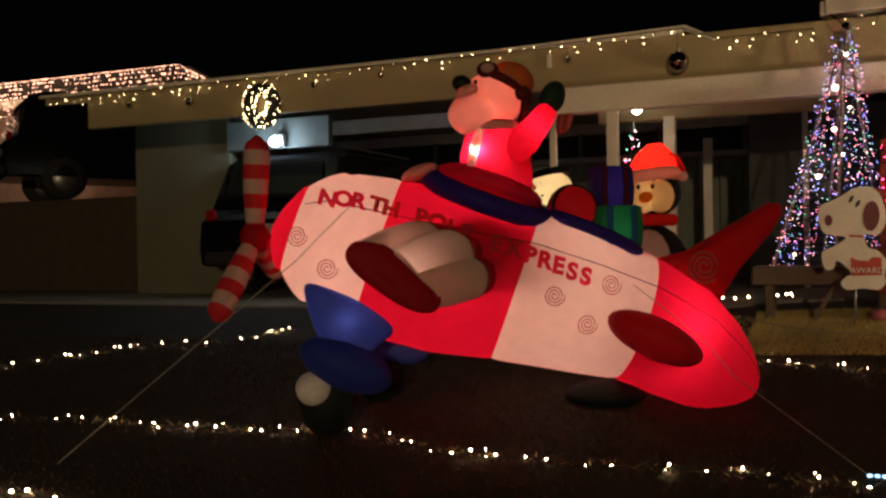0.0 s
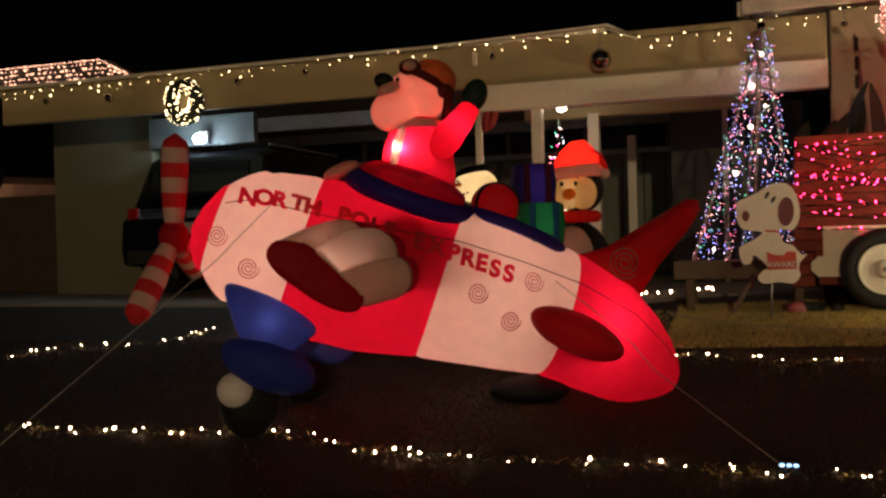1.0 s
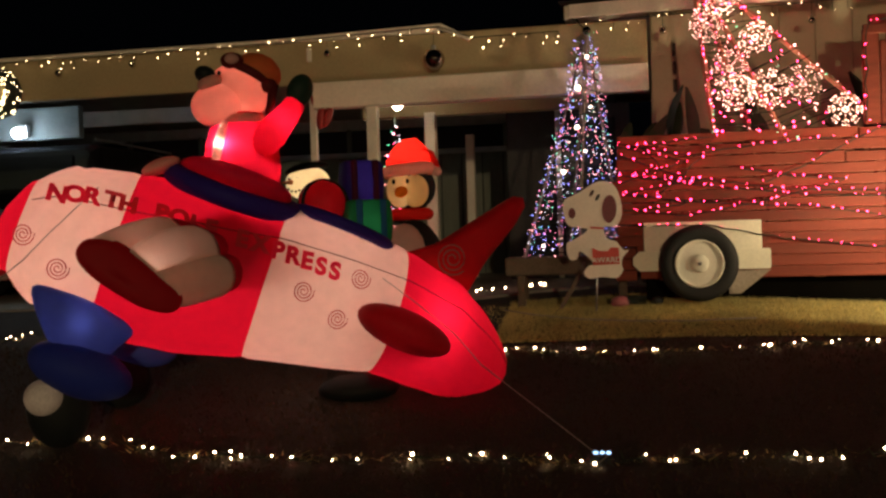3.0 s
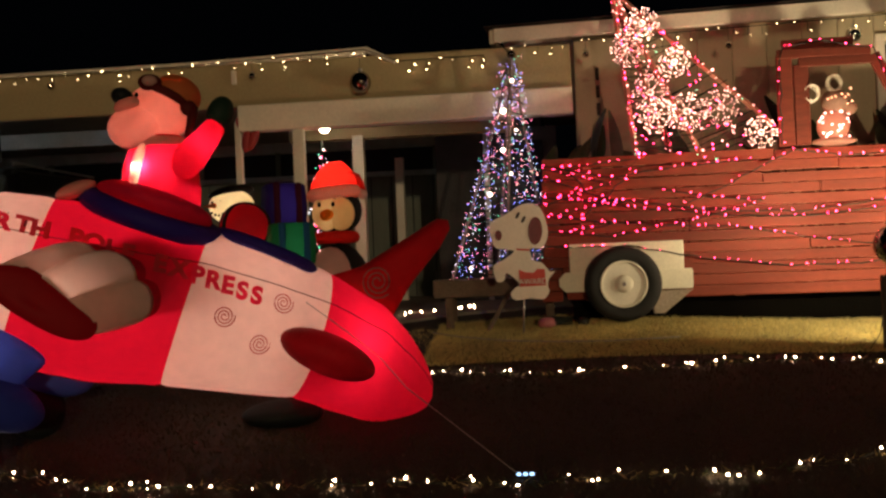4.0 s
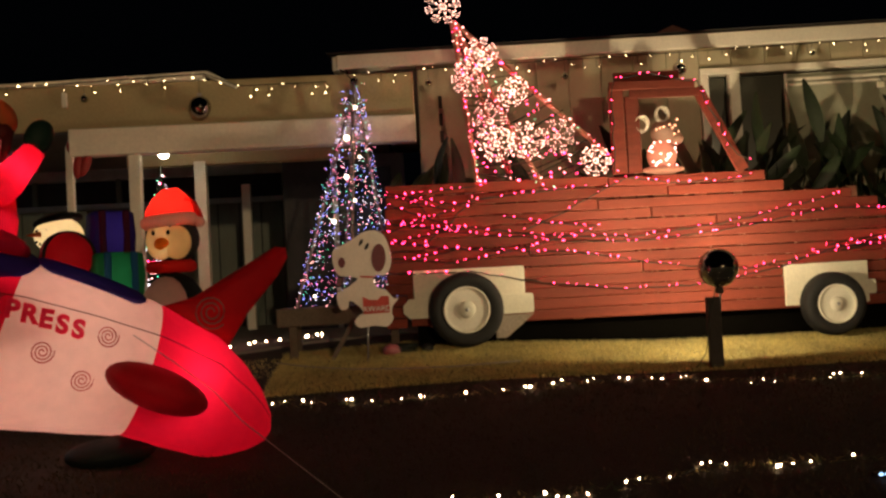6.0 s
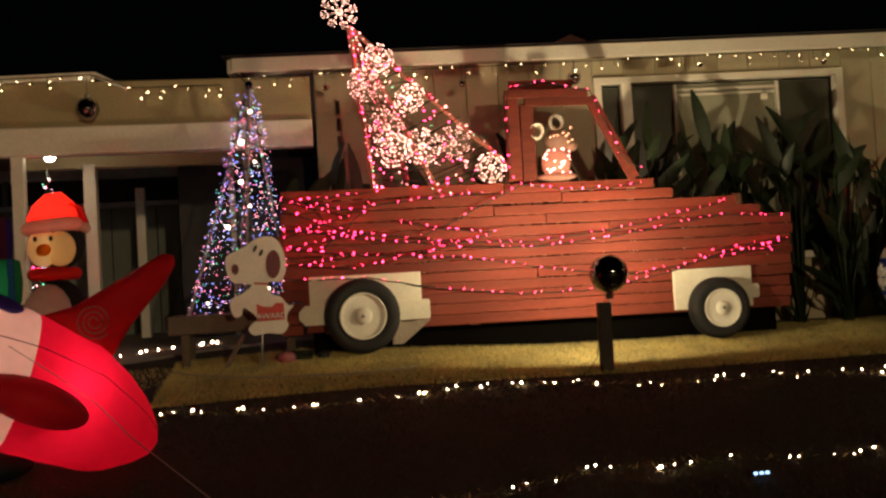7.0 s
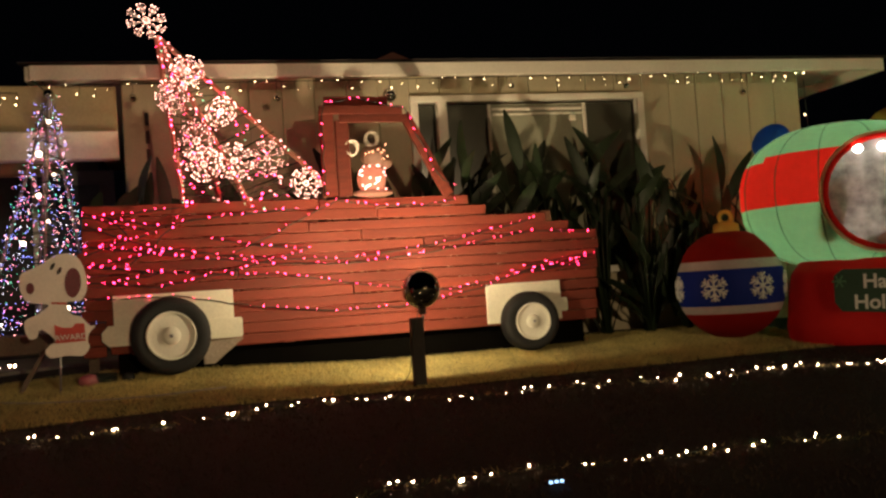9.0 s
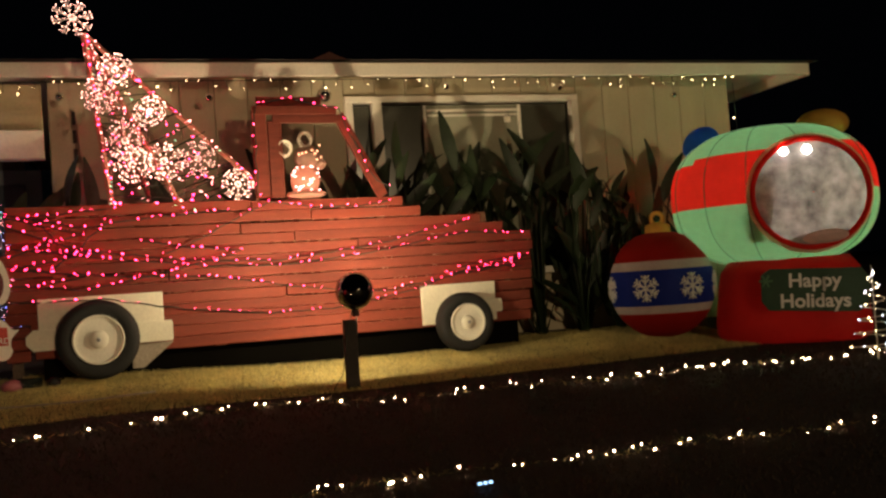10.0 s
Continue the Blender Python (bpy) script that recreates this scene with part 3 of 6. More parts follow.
def light_string(name, label, line, mats, r, drop=None, spacing=0.1, wire=0.004, group="", lift=0.0, jitter=0.0):
    """A cable along points, with bulbs; drop: the lengths of the hanging ends, as an icicle string has them."""
    t = thing(name, label, "string lights", group=group)
    pts, out = [Vector(p) for p in line], []
    for a, b in zip(pts, pts[1:]):
        k = max(2, int((b - a).length / spacing))
        for i in range(k):
            p = a.lerp(b, i / k)
            out.append(p + Vector((random.uniform(-jitter, jitter), random.uniform(-jitter, jitter), lift + random.uniform(-jitter, jitter) * 0.4)))
    cab = Mesh().tube(out, wire, WIRE, 4)
    spots = []
    for p in out:
        if not drop and random.random() < 0.18:
            continue
        if drop:
            d = random.choice(drop)
            if d > 0:
                cab.tube([p, p - Vector((0, 0, d))], 0.0025, WIRE, 3)
            for q in ([d] if d < 0.09 else [d, d * 0.45]):
                spots.append(p + Vector((random.uniform(-0.03, 0.03), -0.012, -q)))
        else:
            spots.append(p + Vector((random.uniform(-0.02, 0.02), random.uniform(-0.02, 0.02), 0.010)))
    cab.obj("cable", t)
    bulbs_at(spots, r, mats).obj("bulb_row", t, kind="stuff")
    return t


random.seed(11)
light_string("icicle_lights", "warm white icicle lights along the carport roof edge", [(-8.5, 8.51, 3.34), (-6, 8.51, 3.35), (-2.9, 8.5, 3.36), (-1.2, 8.49, 3.41), (-0.9, 8.5, 3.29), (0.0, 8.52, 3.30)], [B_WARM], 0.0044, (0.0, 0.03, 0.06, 0.10), 0.12)
light_string("icicle_lights", "warm white icicle lights under the house eave", [tuple(HOUSE @ Vector(p)) for p in ((0.1, -0.03, 3.46), (2.5, 0.06, 3.49), (5.0, 0.06, 3.51), (7.86, 0.06, 3.52))], [B_WARM], 0.0040, (0.0, 0.02, 0.05, 0.08, 0.1), 0.12)
light_string("icicle_lights", "warm white lights hanging down the house corner", [tuple(HOUSE @ Vector(p)) for p in ((7.93, 0.38, 3.5), (7.94, 0.38, 3.1), (7.95, 0.38, 2.7))], [B_WARM], 0.006, None, 0.2)


def lawn_line(pts, wave=0.09):
    out = []
    for a, b in zip(pts, pts[1:]):
        k = max(1, int(math.dist(a, b) / 0.22))
        for i in range(k):
            x, y = lerp(a[0], b[0], i / k), lerp(a[1], b[1], i / k)
            y += wave * noise.noise((x * 1.7, y * 0.3, 1.5)) - 0.05
            out.append((x, y, ground_z(x, y) + 0.002))
    return out


for pts, lab in (([(-7.2, 4.2), (-4.6, 4.62), (-2.6, 4.75), (-1.2, 4.5), (0.6, 4.55), (2.0, 4.8), (3.2, 4.8), (5.2, 4.52), (7.5, 4.3)], "warm white string lights lying along the street edge of the lawn"),
                 ([(-0.7, 6.85), (0.3, 6.55), (1.4, 6.7), (2.1, 6.74), (3.0, 6.62), (4.7, 6.36), (6.2, 6.2), (8.5, 5.9)], "warm white string lights lying across the middle of the lawn"),
                 ([(-8.0, 5.0), (-6.3, 5.8), (-5.65, 6.6), (-5.0, 6.9), (-4.5, 7.5), (-3.4, 7.7)], "warm white string lights edging the driveway"),
                 ([(-1.3, 8.8), (-1.0, 9.05), (-0.8, 9.35), (-0.6, 9.6), (-0.45, 10.1), (-0.3, 9.6), (-0.05, 9.5)], "warm white string lights edging the front path"),
                 ([(-5.6, 3.65), (-4.2, 3.55), (-3.6, 3.5), (-2.8, 3.3)], "warm white string lights at the near corner of the lawn")):
    light_string("lawn_lights", lab, lawn_line(pts), [B_LAWN], 0.0064 if "near corner" in lab or "front path" in lab else 0.0042, None, 0.062, 0.004, "lawn string lights", jitter=0.06)


def build_garland(pts):
    M = Mesh()
    for x, y, z in lawn_line(pts):
        for _ in range(46):
            a, l = random.uniform(0, 6.28), random.uniform(0.03, 0.08)
            p = Vector((x + random.uniform(-0.11, 0.11), y + random.uniform(-0.05, 0.05), z - 0.025 + random.uniform(0, 0.03)))
            d = Vector((math.cos(a), math.sin(a), random.uniform(0, 0.6))) * l
            w = Vector((-math.sin(a), math.cos(a), 0)) * 0.005
            # pale blades mixed in to carry the bulbs' warm glow
            M.add([p - w, p + w, p + d], [(0, 1, 2)], NEEDLE if random.random() < 0.5 else BLADE, False)
    M.obj("garland", label="thin green garland twined with the lawn lights", category="garland", kind="stuff")


build_garland([(-4.9, 4.58), (-2.6, 4.75), (-1.2, 4.5), (0.6, 4.55), (2.0, 4.8), (3.2, 4.8), (5.2, 4.52)])
build_garland([(-6.3, 4.3), (-5.0, 4.6)])
build_garland([(-6.3, 5.8), (-5.65, 6.6), (-5.0, 6.9), (-4.5, 7.5)])
build_garland([(-0.7, 6.85), (0.3, 6.55), (1.4, 6.7), (2.1, 6.74), (3.0, 6.62), (4.7, 6.36), (6.2, 6.2)])

wr = thing("wreath", "round wreath covered in warm white lights on the beam", "wreath", Matrix.Translation((-5.56, 8.50, 3.05)) @ pose(0, 0, 0, 90))
Mesh().ring((0, 0, 0), (0.15, 0.175), 0.07, mat("dark_wreath_twigs", (0.008, 0.012, 0.006), 0.9, vary=0.4)).obj("greenery", wr)
pts = []
for i in range(120):
    a, b = random.uniform(0, 6.283), random.uniform(0, 6.283)
    pts.append(((0.15 + 0.085 * math.cos(b)) * math.cos(a), (0.175 + 0.085 * math.cos(b)) * math.sin(a), 0.085 * abs(math.sin(b)) + 0.004))
bulbs_at(pts, 0.0048, [B_WARM]).obj("bulb_row", wr, kind="stuff")

# ---- plank truck ----
TY = 7.95


def plank(parent, x0, x1, z0, z1, y=TY, m=None, tilt=0.0, thick=0.03):
    c = Matrix.Translation(((x0 + x1) / 2, y + random.uniform(-0.004, 0.004), (z0 + z1) / 2)) @ pose(0, 0, 0, 0, tilt, 0)
    Mesh().box((0, 0, 0), (x1 - x0, thick, z1 - z0 - random.choice((0.003, 0.004, 0.005, 0.009))), m or WOOD, ch=0.006).obj("plank", parent, at=c)


def build_wheel(parent, x, z, r, tilt=0):
    w = Mesh()
    prof = [(r * 0.60, -0.07), (r * 0.66, -0.085), (r * 0.85, -0.095), (r * 0.96, -0.075), (r, -0.04), (r, 0.04), (r * 0.95, 0.07), (r * 0.6, 0.07)]
    at = Matrix.Translation((x, TY - 0.10, z)) @ pose(0, 0, 0, 90)
    w.lathe([(a, -b) for a, b in prof], RUBBER, n=40, close=False)
    tyre = w.obj("wheel", parent, "black rubber tyre", at=at)
    Mesh().lathe([(0.001, 0.076), (r * 0.5, 0.078), (r * 0.56, 0.082), (r * 0.585, 0.096), (r * 0.62, 0.094), (r * 0.63, 0.0), (0.001, 0.0)], HUB, n=40, smooth=False).obj("rim", tyre, "cream painted steel rim")
    Mesh().lathe([(r * 0.24, 0.07), (r * 0.22, 0.094), (r * 0.1, 0.10), (0.001, 0.10)], HUB, n=28).obj("hub_cap", tyre)
    Mesh().lathe([(r * 0.05, 0.09), (r * 0.05, 0.112), (0.001, 0.112)], STEEL, n=10).obj("axle_nut", tyre)


def build_truck():
    random.seed(4)
    t = thing("plank_truck", "life-size pickup truck cut-out made of red-stained planks", "truck display")
    ends = [4.72, 4.74, 4.73, 4.76, 4.75, 4.77, 4.76, 4.79, 4.78]
    z = 1.10
    for i, e in enumerate(ends):
        h = 0.0905
        left = 0.31 + random.uniform(-0.02, 0.02)
        if i < 3:
            plank(t, 0.30, 0.47, z, z + h, tilt=0.3)
            plank(t, 0.50 if i == 0 else 0.475, e, z, z + h, tilt=0.4 * (1 - i / 9))
        else:
            cut = {4: 2.45, 6: 1.5, 8: 3.1}.get(i)
            if cut:
                plank(t, left, cut, z, z + h, tilt=0.15)
                plank(t, cut + 0.006, e, z, z + h, tilt=0.15)
            else:
                plank(t, left, e, z, z + h, tilt=0.12)
        z += h
    plank(t, 0.33, 2.55, 1.915, 2.0)
    plank(t, 2.556, 4.50, 1.915, 2.005)
    plank(t, 0.33, 2.1, 2.0, 2.095)
    plank(t, 2.106, 4.28, 2.0, 2.085)
    plank(t, 0.34, 2.7, 2.095, 2.19)
    plank(t, 2.706, 3.70, 2.09, 2.18)
    plank(t, 0.34, 2.2, 2.19, 2.285)
    plank(t, 2.206, 3.54, 2.185, 2.27)
    # cab
    plank(t, 2.25, 2.375, 2.285, 3.03, y=TY - 0.004)
    plank(t, 2.38, 2.50, 2.285, 2.94, y=TY - 0.002)
    plank(t, 2.30, 2.86, 3.06, 3.15, y=TY + 0.004)
    plank(t, 2.25, 2.98, 2.985, 3.065, y=TY - 0.028)
    plank(t, 2.42, 3.02, 2.915, 2.99, y=TY - 0.022)
    a, b = Vector((3.00, TY - 0.012, 2.99)), Vector((3.36, TY - 0.012, 2.27))
    mid, ang = (a + b) / 2, math.degrees(math.atan2(b.x - a.x, a.z - b.z))
    Mesh().box((0, 0, 0), (0.10, 0.03, (b - a).length), WOOD, ch=0.006).obj("plank", t, at=Matrix.Translation(mid) @ pose(0, 0, 0, 0, -ang, 0))
    # added black strip stands in for the shade behind and under the planks
    Mesh().box((2.6, TY + 0.14, 0.99), (4.1, 0.04, 0.24), mat("under_truck_shade", (0.004, 0.0035, 0.003), 1.0, gloss=0.0), ch=0.008).obj("sill_runner", t, "black strip standing in for the shade under the truck")
    for x in (0.7, 1.9, 3.0, 4.3):
        Mesh().box((x, TY + 0.045, 1.6), (0.09, 0.05, 1.0), TREEWOOD).obj("batten", t)
    # pale wheel surrounds and running boards
    for x0, x1, z0, z1, y in ((0.53, 1.45, 1.33, 1.57, 0.03), (3.64, 4.36, 1.11, 1.46, 0.03)):
        Mesh().box(((x0 + x1) / 2, TY - y, (z0 + z1) / 2), (x1 - x0, 0.024, z1 - z0), PALE, ch=0.005).obj("fender", t, "white painted fender board")
    for x0, x1, z0, z1 in ((0.44, 1.51, 1.18, 1.34), (4.15, 4.40, 1.18, 1.30)):
        c = 0.05
        Mesh().slab([(x0 + c, z0), (x1 - 0.01, z0), (x1, z0 + 0.02), (x1, z1 - 0.02), (x1 - 0.01, z1), (x0 + c, z1), (x0, z1 - c), (x0, z0 + c)], TY - 0.085, TY - 0.043, PALE).obj("bumper_board", t, "white painted bumper board")
    build_wheel(t, 0.95, 1.235, 0.305)
    build_wheel(t, 4.01, 1.115, 0.262)
    Mesh().slab([(1.2, 0.98), (1.28, 0.98), (1.52, 1.17), (1.2, 1.17)], TY - 0.02, TY + 0.05, GREYWOOD).obj("wheel_brace", t)
    for x in (0.6, 2.2, 3.4, 4.5):
        z = ground_z(x, TY + 0.3)
        Mesh().tube([(x, TY + 0.42, z), (x, TY + 0.06, 1.5)], 0.025, TREEWOOD, 4).obj("prop_leg", t)


build_truck()


def truck_lights():
    random.seed(21)
    runs = [[(0.34, 2.22), (0.9, 2.1), (1.4, 2.16), (2.1, 2.2)], [(0.36, 2.12), (0.9, 1.92), (1.7, 1.80), (2.4, 1.76), (3.2, 1.84), (3.9, 1.98), (4.25, 2.06)],
            [(0.36, 1.96), (1.0, 1.86), (1.8, 1.75), (2.5, 1.72), (3.2, 1.78), (4.1, 1.92), (4.74, 1.88)], [(0.36, 1.8), (1.2, 1.7), (1.9, 1.66), (2.6, 1.52), (3.3, 1.44), (4.0, 1.54), (4.7, 1.62)],
            [(0.4, 1.55), (1.0, 1.54), (1.6, 1.42), (2.3, 1.33), (2.9, 1.33), (3.5, 1.42), (4.1, 1.58), (4.72, 1.66)], [(0.36, 1.68), (0.9, 1.62), (1.5, 1.72), (2.1, 1.86), (1.6, 1.92), (1.2, 2.0)],
            [(1.5, 1.86), (1.85, 2.02), (2.35, 2.26), (2.7, 2.2), (3.1, 2.19), (3.52, 2.24)], [(2.25, 2.3), (2.27, 2.7), (2.28, 3.08), (2.6, 3.12), (2.98, 3.03), (3.12, 2.75), (3.3, 2.4), (3.5, 2.3)],
            [(3.9, 1.56), (4.3, 1.6), (4.72, 1.68), (4.4, 1.66), (4.0, 1.6), (4.74, 1.58)], [(0.36, 1.9), (0.7, 2.0), (0.5, 2.2), (1.1, 2.24), (1.0, 2.08), (0.6, 1.74)],
            [(0.34, 2.2), (0.9, 2.05), (0.4, 1.95), (1.0, 1.9), (0.4, 1.82), (0.9, 1.72), (0.4, 1.66)]]
    for k, r in enumerate(runs):
        light_string("red_string_lights", "dark cable of small red lights strung across the planks", [(x, TY - 0.045 - 0.006 * (k % 3), z) for x, z in r], [B_RED], 0.0042, None, 0.085 if k < 9 else 0.075, 0.0055, "red strings on the truck", jitter=0.016)


truck_lights()


def snowflake(M, at, r, arms=8):
    """A lit snowflake: forked frosted arms with small bulbs along them."""
    spots = []
    for i in range(arms):
        a = 2 * math.pi * i / arms
        d, s = Vector((math.cos(a), 0, math.sin(a))), Vector((-math.sin(a), 0, math.cos(a)))
        M.tube([at @ Vector((0, 0, 0)), at @ (d * r)], r * 0.030, FROST, 5)
        for f in (0.5, 0.74):
            for e in (-1, 1):
                p, q = d * r * f, d * r * (f + 0.22) + s * e * r * 0.17
                M.tube([at @ p, at @ q], r * 0.024, FROST, 5)
                spots.append(at @ (q + Vector((0, -0.014, 0))))
        for f in (0.16, 0.40, 0.66, 0.98):
            spots.append(at @ (d * r * f + Vector((0, -0.016, 0))))
    return spots


def build_load_tree():
    random.seed(8)
    t = thing("batten_tree", "leaning batten tree frame covered in red and white lights", "christmas tree")
    top = Vector((0.98, TY + 0.1, 3.66))
    feet = [Vector((1.12, TY + 0.05, 2.2)), Vector((1.66, TY + 0.0, 2.2)), Vector((2.3, TY + 0.1, 2.42)), Vector((1.5, TY + 0.5, 2.2))]
    for p in feet:
        d = p - top
        Mesh().tube([top, p], 0.022, TREEWOOD, 4).obj("batten", t)
    cab, spots, kinds = Mesh(), [], []
    for lev in range(13):
        f = 0.08 + 0.90 * lev / 12
        ring = [top.lerp(feet[i], f) for i in (0, 1, 2, 3)]
        ring.append(ring[0])
        cab.tube([p + Vector((0, -0.02, random.uniform(-0.05, 0.05))) for p in ring], 0.004, WIRE, 4)
        for a, b in zip(ring, ring[1:]):
            for k in range(1 + int(5 * f)):
                spots.append(a.lerp(b, random.random()) + Vector((random.uniform(-0.03, 0.03), -0.03 + random.uniform(-0.05, 0.02), random.uniform(-0.08, 0.06))))
    for i in (0, 1, 2):
        for k in range(26):
            spots.append(top.lerp(feet[i], (k + random.random()) / 26) + Vector((random.uniform(-0.02, 0.02), -0.045, 0)))
    cab.obj("cable", t)
    bulbs_at(spots, 0.0050, [B_RED, B_RED, B_RED, B_RED, B_ROSE, B_ROSE, B_ROSE, B_ROSE, B_GREEN]).obj("bulb_row", t, kind="stuff")
    place = [((0.90, 3.77), 0.155, 1), ((1.19, 3.33), 0.135, 1), ((1.06, 3.12), 0.135, 0), ((1.44, 3.0), 0.135, 1), ((1.23, 2.77), 0.15, 0), ((1.28, 2.58), 0.14, 1), ((1.52, 2.6), 0.15, 1), ((1.79, 2.62), 0.14, 0), ((2.09, 2.40), 0.13, 1)]
    for (x, z), r, lit in place:
        s = thing("lit_snowflake", "frosted acrylic snowflake with white lights on the batten tree", "snowflake", group="snowflakes on the load")
        M = Mesh()
        pts = snowflake(M, Matrix.Translation((x, TY - 0.08 if z < 3.6 else TY + 0.05, z)) @ pose(0, 0, 0, random.uniform(-25, 25), random.uniform(0, 60), random.uniform(-45, 45) if z < 3.6 and x < 2 else 0), r)
        M.obj("flake_frame", s)
        bulbs_at(pts, 0.0044 if lit else 0.0034, [B_FLAKE] if lit else [B_ROSE, B_FLAKE]).obj("bulb_row", s, kind="stuff")


build_load_tree()


ACRYLIC = mat("clear_acrylic_strands", (0.52, 0.33, 0.25), 0.3, vary=0.15, scale=14, fine=90, bump=0.5, through_light=0.5)


EARWIRE = mat("pale_acrylic_wire", (0.85, 0.78, 0.66), 0.35, bump=0.0)


def build_mouse():
    """The driver: a frosted figure with round wire ears."""
    M = Mesh()
    c = Vector((2.68, TY + 0.02, 2.30))
    M.ell(c + Vector((0, 0, 0.13)), (0.125, 0.10, 0.14), ACRYLIC)
    M.ell(c + Vector((0.03, 0, 0.33)), (0.115, 0.09, 0.105), ACRYLIC)
    M.ell(c + Vector((0.13, -0.01, 0.27)), (0.06, 0.06, 0.05), ACRYLIC)
    M.ell(c + Vector((0.0, -0.02, 0.01)), (0.18, 0.10, 0.035), ACRYLIC)
    for dx, dz in ((-0.165, 0.40), (0.015, 0.475)):
        for k in range(5):
            M.ring((0, 0, 0), (0.062 - 0.006 * k, 0.074 - 0.004 * k), 0.0045, EARWIRE, at=Matrix.Translation(c + Vector((dx, -0.03, dz))) @ pose(0, 0, 0, 90 + random.uniform(-22, 22), random.uniform(-25, 25), 0), n=24, k=6)
    for i in range(30):
        a, b = random.uniform(0, 6.28), random.uniform(-1, 1)
        M.ell(c + Vector((0.12 * math.cos(a), -abs(0.10 * math.sin(a)) - 0.005, 0.12 + 0.12 * b)), 0.0075, B_ROSE, n=5, k=4)
    for i in range(9):
        M.ell(c + Vector((0.03 + random.uniform(-0.1, 0.1), -0.095, 0.33 + random.uniform(-0.08, 0.09))), 0.006, B_PEACH, n=5, k=4)
    for dx in (0.05, 0.10):
        M.ell(c + Vector((dx, -0.09, 0.36 - (dx - 0.05))), 0.011, SIGNBLACK, n=8, k=6)
    M.obj("lit_figure", label="small frosted acrylic figure glowing peach in the cab window", category="light figure")


build_mouse()

# ---- post with mirror ball and flood light ----
gz = ground_z(2.72, 6.95)
po = thing("ball_post", "short dark wooden post with a thin stake and cable", "post")
Mesh().box((2.69, 6.95, gz + 0.25), (0.10, 0.05, 0.54), DARKWOOD, at=None).obj("board", po)
Mesh().tube([(2.74, 6.95, gz + 0.4), (2.75, 6.95, 1.36)], 0.008, STEEL).obj("stake", po)
Mesh().tube([(2.72, 6.93, 1.36), (2.66, 6.92, 1.15), (2.60, 6.90, gz + 0.12), (2.52, 6.88, gz + 0.02)], 0.004, WIRE, 5).obj("cable", po)
fl = thing("flood_light", "round glossy black flood light on a thin stake", "lamp")
DOME = mat("black_glazed_dome", (0.22, 0.21, 0.19), 0.05, 1.0, vary=0.0, bump=0.0)
prof = [(0.145 * math.sin(a), 0.145 * math.cos(a)) for a in [math.pi * (0.002 + 0.70 * k / 20) for k in range(21)]]
Mesh().lathe(prof + [(0.118, -0.092), (0.110, -0.080), (0.001, -0.078)], DOME, at=Matrix.Translation((2.745, 6.95, 1.465)) @ pose(0, 0, 0, 90), n=36).obj("dome", fl)
Mesh().lathe([(0.001, -0.082), (0.10, -0.084), (0.10, -0.090), (0.001, -0.096)], bulb("flood_lens", (1.0, 0.85, 0.52), 3), at=Matrix.Translation((2.745, 6.95, 1.465)) @ pose(0, 0, 0, 90), n=24).obj("lens", fl)
Mesh().box((2.745, 6.95, 1.30), (0.05, 0.04, 0.05), DARKWOOD).obj("bracket", fl)

